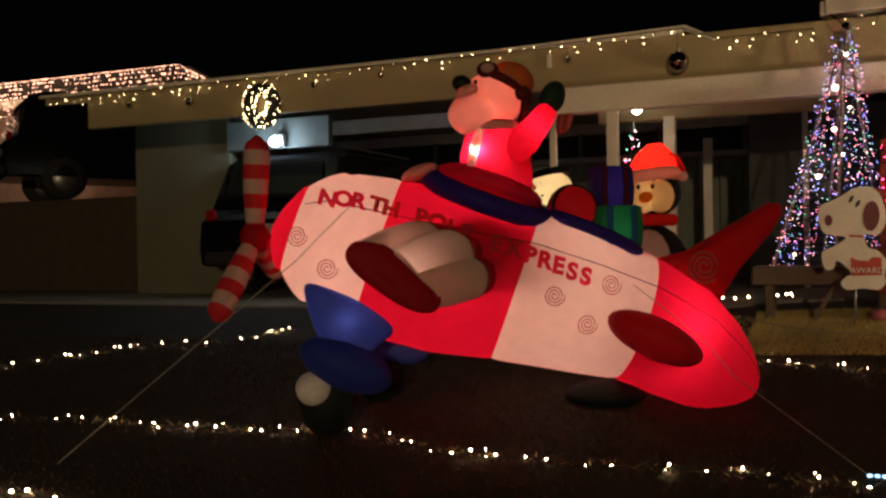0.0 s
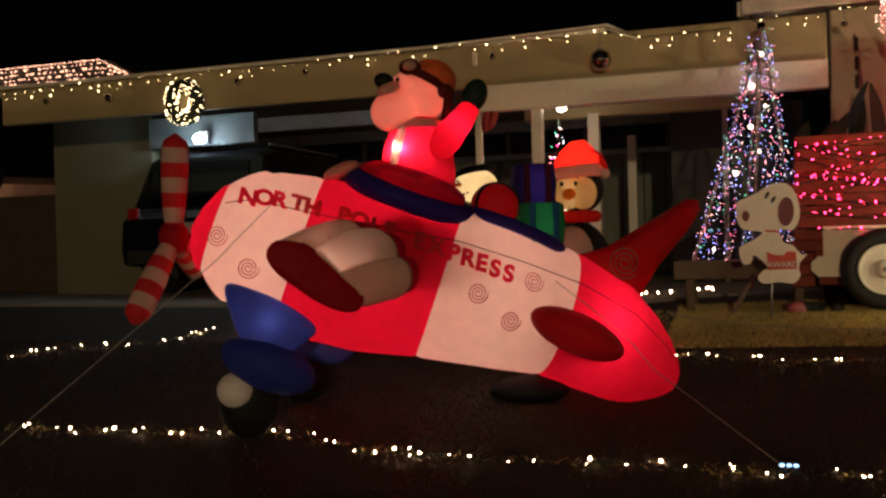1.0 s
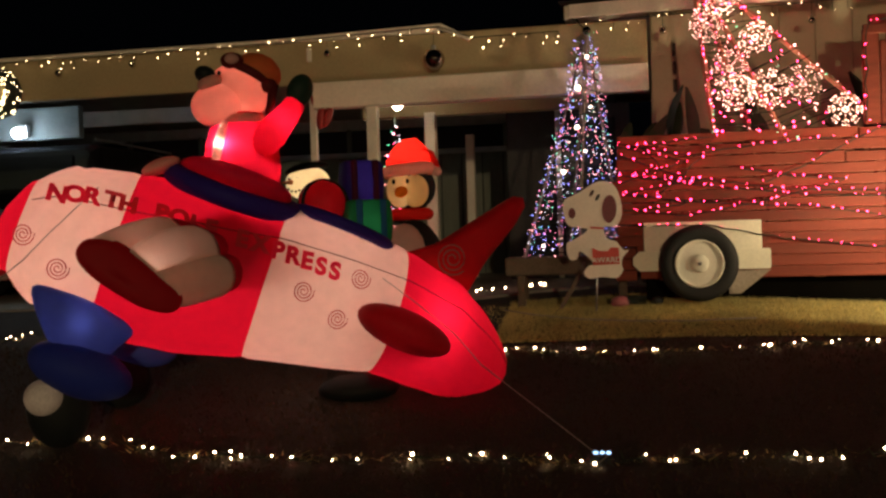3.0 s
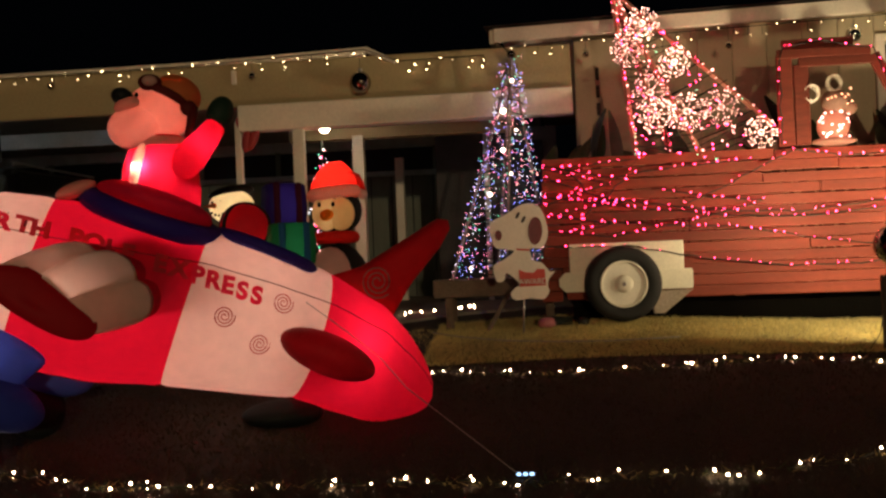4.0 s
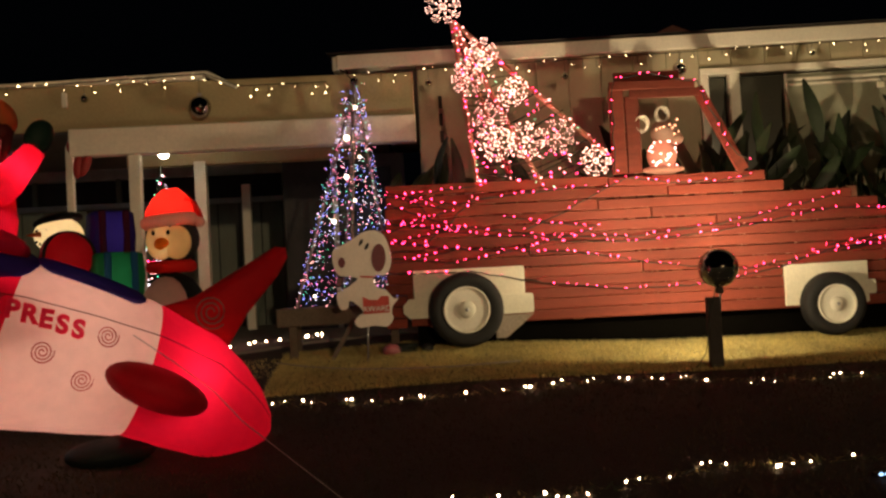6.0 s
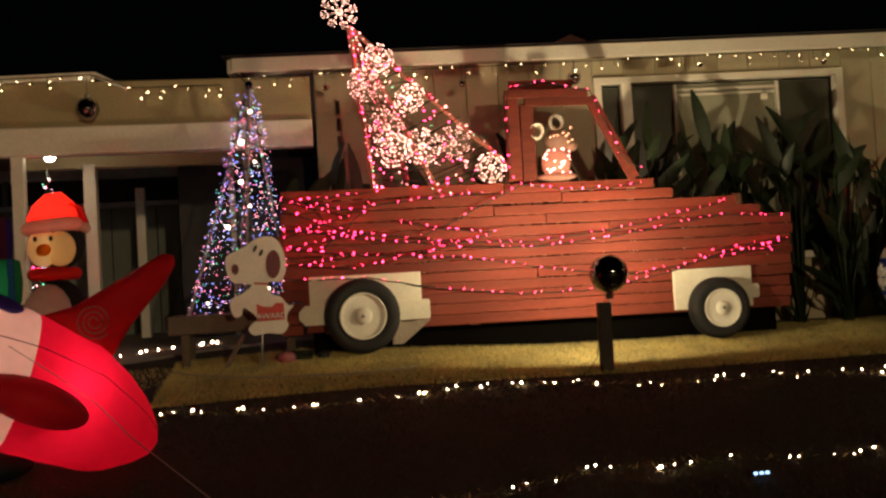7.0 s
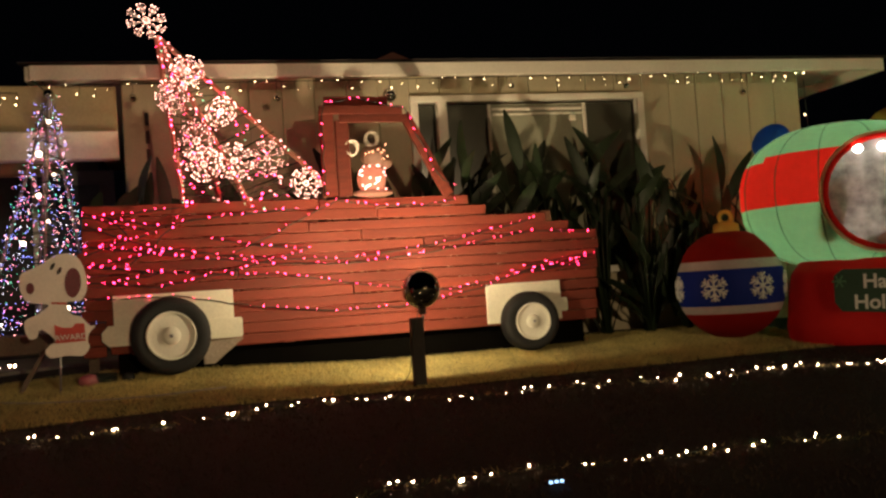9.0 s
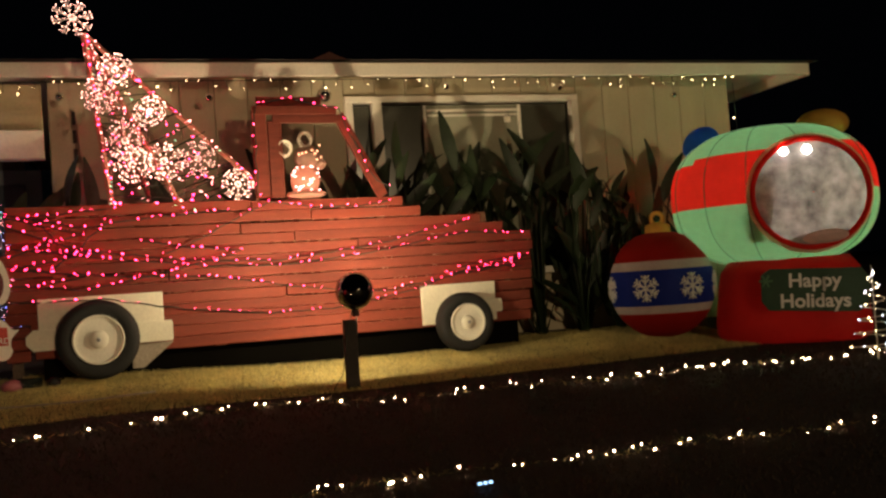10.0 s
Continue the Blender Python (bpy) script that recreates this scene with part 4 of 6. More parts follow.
# ---- cut-out sign ----


def build_sign():
    t = thing("lawn_sign", "white dog-shaped plywood lawn sign on a metal stake", "lawn sign", Matrix.Translation((0.135, 7.72, 0)) @ pose(0, 0, 0, 0, 0, 3))

    def blob(cx, cz, rx, rz, n=22, tilt=0.0):
        a = radians(tilt)
        return [(cx + rx * math.cos(q) * math.cos(a) - rz * math.sin(q) * math.sin(a), cz + rx * math.cos(q) * math.sin(a) + rz * math.sin(q) * math.cos(a)) for q in [2 * math.pi * i / n for i in range(n)]]
    half = [(-0.24, 1.67), (-0.23, 1.77), (-0.15, 1.81), (-0.07, 1.85), (0.01, 1.90), (0.11, 1.91), (0.18, 1.86), (0.22, 1.74), (0.22, 1.63), (0.17, 1.55), (0.08, 1.55), (0.10, 1.46), (0.17, 1.43), (0.23, 1.36), (0.27, 1.36), (0.22, 1.30), (0.21, 1.24), (0.22, 1.20),
            (0.17, 1.14), (0.06, 1.15), (-0.05, 1.14), (-0.09, 1.19), (-0.05, 1.24), (-0.01, 1.26), (-0.06, 1.32), (-0.12, 1.36), (-0.14, 1.30), (-0.20, 1.30), (-0.22, 1.42), (-0.13, 1.47), (-0.05, 1.53), (-0.11, 1.55), (-0.20, 1.57)]
    line, n = [], len(half)
    for k in range(n):
        a, b, c, d = [Vector(half[(k + e) % n]) for e in (-1, 0, 1, 2)]
        for f in (0, 0.25, 0.5, 0.75):
            line.append(tuple(0.5 * (2 * b + (c - a) * f + (2 * a - 5 * b + 4 * c - d) * f * f + (3 * b - a - 3 * c + d) * f ** 3)))
    Mesh().slab(line, -0.006, 0.006, SIGNW).obj("board", t)
    Mesh().slab(blob(0.125, 1.69, 0.058, 0.112, tilt=-4), -0.010, -0.007, MAROON).obj("ear_patch", t)
    Mesh().slab(blob(-0.17, 1.665, 0.028, 0.042), -0.010, -0.007, MAROON).obj("nose_patch", t)
    for dx, dz in ((-0.01, 1.82), (0.035, 1.785)):
        Mesh().slab(blob(dx, dz, 0.013, 0.030, tilt=-30), -0.010, -0.007, SIGNBLACK).obj("eye_patch", t)
    Mesh().slab([(-0.02, 1.385), (0.035, 1.36), (0.10, 1.355), (0.13, 1.385), (0.19, 1.38), (0.195, 1.25), (-0.015, 1.245)], -0.011, -0.007, SIGNRED).obj("bib", t, "red painted bib")
    writing("AWARD", 0.062, LETTER, t, Matrix.Translation((0.092, -0.014, 1.265)) @ pose(0, 0, 0, 90, 0, 0))
    Mesh().slab([(-0.03, 1.555), (0.075, 1.545), (0.075, 1.53), (-0.03, 1.54)], -0.010, -0.007, SIGNRED).obj("collar", t)
    Mesh().tube([(0.0, 0.012, ground_z(0.135, 7.72) - 0.03), (0.02, 0.012, 1.3)], 0.009, STEEL).obj("stake", t)


def writing(text, size, m, parent, at, bold=0.0, depth=0.002):
    c = bpy.data.curves.new("lettering", "FONT")
    c.body, c.size, c.align_x, c.extrude, c.offset = text, size, "CENTER", depth, bold
    tmp = new("lettering", c)
    bpy.context.view_layer.update()
    me = bpy.data.meshes.new_from_object(tmp.evaluated_get(bpy.context.evaluated_depsgraph_get()))
    bpy.data.objects.remove(tmp)
    me.materials.clear()
    me.materials.append(m)
    ob = new("lettering", me)
    ob.parent, ob.matrix_basis = parent, at
    return ob


build_sign()

# ---- cone tree of coloured lights ----


CONE_TOP, CONE_FOOT = Vector((0.12, 8.32, 3.20)), Vector((-0.04, 8.32, 1.312))


def build_cone_tree():
    random.seed(15)
    t = thing("light_tree", "cone-shaped tree of coloured string lights on a batten frame", "christmas tree")
    top, c, r, z0 = CONE_TOP, CONE_FOOT, 0.43, CONE_FOOT.z
    for i in range(4):
        a = 2 * math.pi * i / 4 + 3.25
        foot = c + Vector((r * math.cos(a), r * 0.55 * math.sin(a), 0))
        Mesh().tube([top, foot], 0.013, mat("pale_batten", (0.30, 0.24, 0.20), 0.7), 4).obj("batten", t)
    cab, spots = Mesh(), []
    line = []
    turns = 17
    for i in range(turns * 16):
        f = i / (turns * 16)
        a, q = 2 * math.pi * f * turns, 0.12 + 0.88 * f
        p = top.lerp(c, 0.03 + 0.97 * f) + Vector((r * q * math.cos(a), r * q * 0.55 * math.sin(a), random.uniform(-0.02, 0.02)))
        line.append(p)
        for _ in range(3 if f < 0.35 else 5):
            spots.append(p + Vector((random.uniform(-0.04, 0.04), random.uniform(-0.04, 0.04), random.uniform(-0.07, 0.07))))
    cab.tube(line, 0.004, WIRE, 4).obj("cable", t)
    bulbs_at(spots, 0.0030, [B_BLUE, B_BLUE, B_BLUE, B_GREEN, B_PINK, B_PINK, B_COOL, B_ROSE]).obj("bulb_row", t, kind="stuff")
    big = []
    for f, da in ((0.1, 0.3), (0.24, -0.5), (0.33, 0.5), (0.42, -0.2), (0.53, 0.2), (0.62, -0.5), (0.72, 0.3), (0.84, 0.0), (0.95, -0.7), (0.9, 0.6)):
        q = top.lerp(c, f)
        big.append(q + Vector((r * f * math.sin(da), -r * f * 0.55 * math.cos(da) - 0.02, 0)))
    bulbs_at(big, 0.019, [bulb("frosted_globe_bulb", (1.0, 0.74, 0.52), 9)]).obj("globe_bulb_row", t, kind="stuff")
    Mesh().ell(top + Vector((0, 0, 0.045)), 0.04, DARKCHROME).obj("finial", t)
    Mesh().tube([top + Vector((0, 0, 0.04)), top + Vector((-0.08, 0.0, 0.13)), top + Vector((-0.12, 0.08, 0.17))], 0.006, WIRE, 5).obj("guy_wire", t)
    b = thing("tree_stand", "weathered low plank stand under the light tree", "stand")
    Mesh().box((c.x - 0.03, c.y - 0.22, c.z - 0.075), (1.10, 0.04, 0.15), BROWNBOX, ch=0.008).obj("front_plank", b)
    Mesh().box((c.x - 0.03, c.y + 0.22, c.z - 0.075), (1.10, 0.04, 0.15), BROWNBOX, ch=0.008).obj("back_plank", b)
    for k in range(3):
        Mesh().box((c.x - 0.03, c.y - 0.135 + 0.135 * k, c.z - 0.015), (1.10, 0.12, 0.025), BROWNBOX, ch=0.006).obj("top_plank", b)
    for e in (-0.45, 0.4):
        for dy in (-0.17, 0.17):
            g = ground_z(c.x + e, c.y + dy)
            Mesh().box((c.x + e, c.y + dy, (g + c.z - 0.03) / 2), (0.07, 0.05, c.z - 0.03 - g), BROWNBOX, ch=0.006).obj("leg", b)
    Mesh().tube([(c.x + 0.1, c.y - 0.25, c.z - 0.06), (c.x - 0.12, c.y - 0.42, ground_z(c.x - 0.12, c.y - 0.42))], 0.022, BROWNBOX, 4).obj("brace", b)


build_cone_tree()
sl = thing("porch_tree", "small porch tree with coloured lights and a bright topper lamp", "christmas tree")
M = Mesh()
gzp = ground_z(-1.85, 9.3)
M.tube([(-1.85, 9.3, gzp), (-1.8, 9.3, 2.72)], 0.012, WIRE, 5)
for i in range(900):
    f = random.random() ** 0.6
    a, l = random.uniform(0, 6.28), 0.28 * f + 0.03
    p = Vector((-1.80, 9.3, 2.72 - 1.5 * f))
    d = Vector((math.cos(a), math.sin(a), -0.35)) * l
    w = Vector((-math.sin(a), math.cos(a), 0)) * 0.02
    M.add([p - w, p + w, p + d], [(0, 1, 2)], NEEDLE, False)
M.obj("needles", sl, kind="stuff")
pts = []
for i in range(150):
    f, a = random.random() ** 0.7, random.uniform(3.3, 6.1)
    pts.append((-1.80 + (0.26 * f + 0.03) * math.cos(a), 9.3 + (0.26 * f + 0.03) * math.sin(a), 2.66 - 1.4 * f))
bulbs_at(pts, 0.006, [B_GREEN, B_COOL, B_RED, B_ROSE]).obj("bulb_row", sl, kind="stuff")
Mesh().ell((-1.75, 9.22, 2.83), 0.05, bulb("topper_glass", (1.0, 0.86, 0.62), 45), n=14, k=8).obj("topper", sl)
bow = thing("ribbon_bow", "drooping dark red ribbon bow tied to the post", "bow")
M = Mesh()
for k, (dx, dz) in enumerate(((0.06, 0.05), (-0.02, 0.04), (0.03, -0.13), (0.09, -0.12))):
    M.ell((-2.36 + dx, 8.54, 2.78 + dz), (0.045, 0.03, 0.07 if dz > 0 else 0.11), BOWRED, turn=pose(0, 0, 0, 0, 15 * (k - 1.5), 0))
M.obj("ribbon", bow)

# ---- inflatable plane ----
AX, UP = Vector((0.94, 0, -0.342)), Vector((0.342, 0, 0.94))
HULL = [(-2.275, 0.95, 0.01), (-2.235, 0.955, 0.15), (-2.125, 0.99, 0.31), (-1.856, 1.0, 0.475), (-1.552, 0.995, 0.545), (-1.04, 1.05, 0.57), (-0.572, 1.125, 0.55), (-0.1, 1.155, 0.505), (0.288, 1.17, 0.455), (0.70, 1.12, 0.42), (0.95, 1.045, 0.36), (1.13, 1.01, 0.255), (1.25, 0.995, 0.13), (1.31, 0.985, 0.01)]


def hull(s):
    """Height of the axis and radius at the length s."""
    for (s0, w0, r0), (s1, w1, r1) in zip(HULL, HULL[1:]):
        if s <= s1:
            break
    f = min(max((s - s0) / (s1 - s0), 0), 1)
    return lerp(w0, w1, smooth(f) * 0.4 + f * 0.6), lerp(r0, r1, math.sin(f * math.pi / 2) if s < -1.9 else f)


def on_hull(u, z, lift=0.0):
    """The point of the near side at length u and height z, and the outward normal."""
    p = Vector((u, 0, z))
    s, w = p.dot(AX), p.dot(UP)
    wc, r = hull(s)
    d = min(max(w - wc, -r * 0.97), r * 0.97)
    y = -math.sqrt(max(r * r - d * d, 1e-6))
    nrm = (UP * d + Vector((0, y, 0))).normalized()
    return AX * s + UP * (wc + d) + Vector((0, y, 0)) + nrm * lift, nrm


def place_on(u, z, lift, turn=0.0):
    p, nrm = on_hull(u, z, lift)
    x = Vector((math.cos(turn), 0, math.sin(turn)))
    x = (x - nrm * x.dot(nrm)).normalized()
    y = nrm.cross(x)
    return Matrix(((x.x, y.x, nrm.x, p.x), (x.y, y.y, nrm.y, p.y), (x.z, y.z, nrm.z, p.z), (0, 0, 0, 1)))


def spiral(u, z, r, m, turns=3.0, name="swirl_print", parent=None):
    pts = []
    for i in range(int(turns * 14) + 1):
        a = 2 * math.pi * i / 14
        q = r * (0.12 + 0.88 * i / (turns * 14))
        pts.append(on_hull(u + q * math.cos(a), z + q * math.sin(a), 0.003)[0])
    Mesh().tube(pts, 0.0038, m, 5).obj(name, parent)


def build_plane():
    t = thing("inflatable_plane", "glowing red and white striped inflatable plane on the lawn", "inflatable", PLANE)
    zones = [(-2.275, -2.125, RED, "nose_cap"), (-2.125, -1.552, WHITE, "white_panel"), (-1.552, -0.572, RED, "red_panel"), (-0.572, 0.288, WHITE, "white_panel"), (0.288, 1.30, RED, "tail_cone")]
    for a, b, m, nm in zones:
        k = max(5, int((b - a) / 0.045))
        rings = []
        for i in range(k + 1):
            s = lerp(a, b, i / k)
            wc, r = hull(s)
            pinch = 1 - 0.018 * (math.exp(-((s - a) / 0.03) ** 2) + math.exp(-((s - b) / 0.03) ** 2))
            ring = []
            for j in range(48):
                q = 2 * math.pi * j / 48
                lean = -0.085 * max(0, -math.cos(q)) * math.exp(-((s + 0.6) / 0.85) ** 2)
                wc, r = hull(s + lean)
                rr = r * pinch * (1 + 0.006 * noise.noise((s * 5, math.cos(q) * 2, math.sin(q) * 2)))
                ring.append(AX * (s + lean) + UP * (wc + rr * math.sin(q)) + Vector((0, rr * 0.96 * math.cos(q), 0)))
            rings.append(ring)
        Mesh().loft(rings, m, False).obj(nm, t)
    # seams along the sides
    for q0 in (math.radians(150), math.radians(268)):
        pts = []
        for i in range(60):
            s = lerp(-2.1, 1.28, i / 59)
            wc, r = hull(s)
            pts.append(AX * s + UP * (wc + (r + 0.003) * math.sin(q0)) + Vector((0, -abs((r + 0.003) * 0.96 * math.cos(q0)), 0)))
        Mesh().tube(pts, 0.003, SEAM, 4).obj("seam", t)
    # cockpit and cargo rims
    tilt = pose(0, 0, 0, 0, 20, 0)
    Mesh().ring((0, 0, 0), (0.40, 0.36), 0.072, NAVY, at=Matrix.Translation((-0.36, -0.08, 1.84)) @ tilt @ pose(0, 0, 0, 11, 0, 0)).obj("cockpit_rim", t, "padded navy cockpit rim")
    Mesh().ell((0, 0, 0), (0.385, 0.33, 0.115), CRIMSON, at=Matrix.Translation((-0.34, -0.07, 1.915)) @ tilt).obj("cockpit_cushion", t, "crimson cushion in the cockpit")
    Mesh().ring((0, 0, 0), (0.33, 0.29), 0.042, NAVY, at=Matrix.Translation((0.37, -0.08, 1.585)) @ pose(0, 0, 0, 0, 24, 0)).obj("cargo_rim", t, "padded navy cargo rim")
    Mesh().ell((-0.82, -0.1, 2.02), (0.13, 0.14, 0.05), TAN, turn=pose(0, 0, 0, 0, -20, 0)).obj("windscreen", t)
    # wing: three padded tubes side by side, closed by one dark red end
    root, tip = Vector((-0.34, -0.36, 1.47)), Vector((-1.03, -0.76, 1.35))
    turn = pose(0, 0, 0, 0, 36, 0)
    along = turn.to_3x3() @ Vector((1, 0, 0))
    rise = turn.to_3x3() @ Vector((0, 0, 1))

    def lobe(off, r, f0, f1, k, lift):
        rings = []
        for i in range(k + 1):
            f = lerp(f0, f1, i / k)
            puff = r * (0.80 + 0.22 * math.sin(math.pi * min(1, f / 0.72)) - 0.10 * max(0, f - 0.6))
            c = tip.lerp(root, f) + along * off * (1 - 0.15 * f) + rise * lift * math.sin(math.pi * min(1, f * 1.3))
            ring = []
            for j in range(24):
                a = 2 * math.pi * j / 24
                q = puff * (1 + 0.035 * noise.noise((off * 9 + math.cos(a) * 2, math.sin(a) * 2, f * 6)))
                ring.append(c + along * q * 1.05 * math.cos(a) + rise * q * math.sin(a))
            rings.append(ring)
        return rings
    # darker copy of the red cloth: shade at the root put into colour
    WINGROOT = cloth("shaded_wing_root_nylon", (0.50, 0.008, 0.03), 0.4)
    for off, r, lift in ((-0.20, 0.122, 0.05), (0.0, 0.160, 0.07), (0.19, 0.135, 0.02)):
        Mesh().loft(lobe(off, r, 0.0, 0.46, 12, lift), WHITE, True).obj("wing_tube", t, "puffed white wing tube")
        Mesh().loft(lobe(off, r * 0.93, 0.44, 1.05, 8, lift * 0.9), WINGROOT, True).obj("wing_root", t)
    rings = []
    for k in range(9):
        e = math.sqrt(max(0, 1 - (k / 8) ** 2)) if k else 1.0
        c = tip + (tip - root) * (0.012 * k - 0.02) - rise * 0.02
        rings.append([c + along * 0.325 * (0.55 + 0.45 * e) * math.copysign(abs(math.cos(a)) ** 0.8, math.cos(a)) * (e if k > 6 else 1) + rise * (0.115 + 0.022 * math.cos(3 * a) * max(0, math.sin(a))) * (0.35 + 0.65 * e) * (e if k > 6 else 1) * math.copysign(abs(math.sin(a)) ** 0.8, math.sin(a)) for a in [2 * math.pi * i / 40 for i in range(40)]])
    Mesh().loft(rings, DKRED, True).obj("wing_tip", t, "dark red padded wing end")
    # tailplane and fin
    Mesh().ell((0.66, -0.50, 0.90), (0.335, 0.28, 0.135), DKRED, turn=pose(0, 0, 0, 0, 26, 0)).obj("tailplane", t, "dark red tailplane")
    Mesh().ell((0.66, 0.48, 0.95), (0.3, 0.3, 0.1), DKRED, turn=pose(0, 0, 0, 0, 26, 0)).obj("tailplane", t)
    fin = [(0.80, 1.40), (1.06, 1.46), (1.50, 1.70), (1.66, 1.79), (1.74, 1.78), (1.75, 1.72), (1.66, 1.58), (1.42, 1.32), (1.27, 1.10), (1.0, 1.10)]
    cx, cz = 1.22, 1.40
    rings = []
    for y, k in ((-0.13, 0.55), (-0.11, 0.80), (-0.06, 0.96), (0, 1.0), (0.06, 0.96), (0.11, 0.8), (0.13, 0.55)):
        rings.append([(cx + (a - cx) * k, y - 0.03, cz + (b - cz) * k) for a, b in fin])
    Mesh().loft(rings, CRIMSON_FIN, True).obj("fin", t, "red tail fin with a swirl")
    pts = [(1.13 + (0.02 + 0.10 * i / 40) * math.cos(i * 0.45), -0.165, 1.35 + (0.02 + 0.10 * i / 40) * math.sin(i * 0.45)) for i in range(41)]
    Mesh().tube(pts, 0.006, mat("faded_swirl", (0.35, 0.12, 0.12), 0.7), 5).obj("swirl_print", t)
    for u, z in ((-1.63, 1.60), (-1.44, 1.39), (0.0, 1.19), (0.385, 1.25), (0.22, 1.0)):
        spiral(u, z, 0.070, SWIRL, parent=t)
    # letters along the side
    word = [("N", -1.43, 1.845, PINK), ("O", -1.33, 1.84, PINK), ("R", -1.235, 1.825, PINK), ("T", -1.12, 1.80, None), ("H", -1.03, 1.77, None), ("P", -0.84, 1.715, None), ("O", -0.74, 1.68, None), ("L", -0.645, 1.64, None), ("E", -0.555, 1.61, None), ("E", -0.37, 1.54, None), ("X", -0.26, 1.505, None),
            ("P", -0.153, 1.46, PINK), ("R", -0.06, 1.425, PINK), ("E", 0.03, 1.39, PINK), ("S", 0.12, 1.35, PINK), ("S", 0.21, 1.315, PINK)]
    dull = cloth("dull_red_print", (0.55, 0.05, 0.07), 0.6)
    for ch, u, z, m in word:
        at = place_on(u - 0.012, z - 0.058, 0.012, math.radians(-14))
        writing(ch, 0.152, m or dull, t, at, 0.008, 0.0)
    # wheels
    shape = [Vector(p) for p in ((-1.58, 1.29), (-1.40, 1.25), (-1.20, 1.15), (-1.03, 1.0), (-1.12, 0.90), (-1.27, 0.80), (-1.44, 0.86), (-1.54, 1.06))]
    line = []
    for k in range(8):
        a, b, c, d = [shape[(k + e) % 8] for e in (-1, 0, 1, 2)]
        line += [0.5 * (2 * b + (c - a) * f + (2 * a - 5 * b + 4 * c - d) * f * f + (3 * b - a - 3 * c + d) * f ** 3) for f in (0, 0.25, 0.5, 0.75)]
    mid = Vector((-1.32, 1.03))
    Mesh().loft([[((mid + (p - mid) * k).x, -0.50 - d, (mid + (p - mid) * k).y) for p in line] for d, k in ((-0.12, 0.8), (-0.09, 0.93), (-0.04, 1.0), (0.0, 0.96), (0.03, 0.84), (0.045, 0.6))], BLUE).obj("strut", t, "blue fabric wheel strut")
    Mesh().ell((-1.33, -0.46, 0.78), (0.31, 0.19, 0.16), cloth("deep_blue_nylon", (0.025, 0.045, 0.34), 0.3), turn=pose(0, 0, 0, 0, 24, 0)).obj("wheel_cover", t, "blue wheel cover")
    Mesh().ell((-1.0, 0.30, 0.86), (0.28, 0.14, 0.16), BLUE, turn=pose(0, 0, 0, 0, 22, 0)).obj("wheel_cover", t)
    for u, v in ((-1.46, -0.40), (-1.1, 0.32)):
        w = PLANE @ Vector((u, v, 0))
        g = (ground_z(w.x, w.y) - 0.18) / 0.88
        Mesh().ell((u, v, (g + 0.78) / 2), (0.185, 0.11, (0.78 - g) / 2 + 0.004), BLACKC).obj("tyre", t, "black inflatable tyre")
        Mesh().ell((u - 0.075, v - 0.06, 0.635), (0.115, 0.10, 0.11), CREAMDULL).obj("hub_cap", t)
    w = PLANE @ Vector((0.45, -0.05, 0))
    g = (ground_z(w.x, w.y) - 0.18) / 0.88
    Mesh().ell((0.47, 0.02, g + 0.07), (0.29, 0.22, 0.10), BLACKC).obj("tyre", t)
    # propeller
    hub = Vector((-1.93, -0.02, 1.60))
    prop = thing("propeller", "", "", None)
    prop.parent = t
    Mesh().ell(hub, (0.10, 0.11, 0.11), DKRED).obj("spinner", prop)
    for end in (Vector((-1.90, -0.05, 2.28)), Vector((-2.16, -0.32, 1.06)), Vector((-1.82, 0.55, 1.36))):
        d = end - hub
        side = Vector((0.25, 0.97, 0)).normalized()
        side = (side - d.normalized() * side.dot(d.normalized())).normalized()
        nrm = d.normalized().cross(side)
        rings, mats = [], []
        for i in range(15):
            f = i / 14
            wid = 0.085 * (0.65 + 0.5 * math.sin(f * math.pi * 0.72)) * (math.sqrt(max(0.02, 1 - ((f - 0.86) / 0.14) ** 2)) if f > 0.86 else 1)
            c = hub + d * f
            rings.append([c + side * wid * math.cos(2 * math.pi * j / 14) + nrm * wid * 0.9 * math.sin(2 * math.pi * j / 14) for j in range(14)])
            mats.append(PROPRED if (i // 2) % 2 == 0 else PROPWHITE)
        Mesh().loft(rings, RED, True, mats=mats[:14]).obj("blade", prop, "red and white striped blade")
    # guy ropes: one from the nose panel, one drawn over the tail
    for over, end in ((((-1.2, 1.86), (-1.63, 1.45)), Vector((-3.81, 3.82, 0.40))), (((0.54, 1.24), (0.80, 1.04), (1.05, 0.83), (1.24, 0.62)), Vector((0.13, 4.54, 0.47)))):
        line = [on_hull(u, z, 0.006)[0] for u, z in over]
        line = [a.lerp(b, k / 8) for a, b in zip(line, line[1:]) for k in range(8)] + [line[-1]]
        line = [on_hull(p.x, p.z, 0.006)[0] for p in line]
        far = PLANE.inverted() @ end
        Mesh().tube(line + [line[-1].lerp(far, k / 10) for k in range(1, 11)], 0.0032, ROPE, 5).obj("guy_rope", t)


CRIMSON_FIN = cloth("fin_red_nylon", (0.66, 0.012, 0.022), 0.4)
CREAMDULL = mat("grey_white_nylon", (0.66, 0.61, 0.60), 0.6)
PROPRED, PROPWHITE = cloth("prop_red_nylon", (0.62, 0.03, 0.04), 0.3), cloth("prop_white_nylon", (0.62, 0.42, 0.38), 0.3)
build_plane()


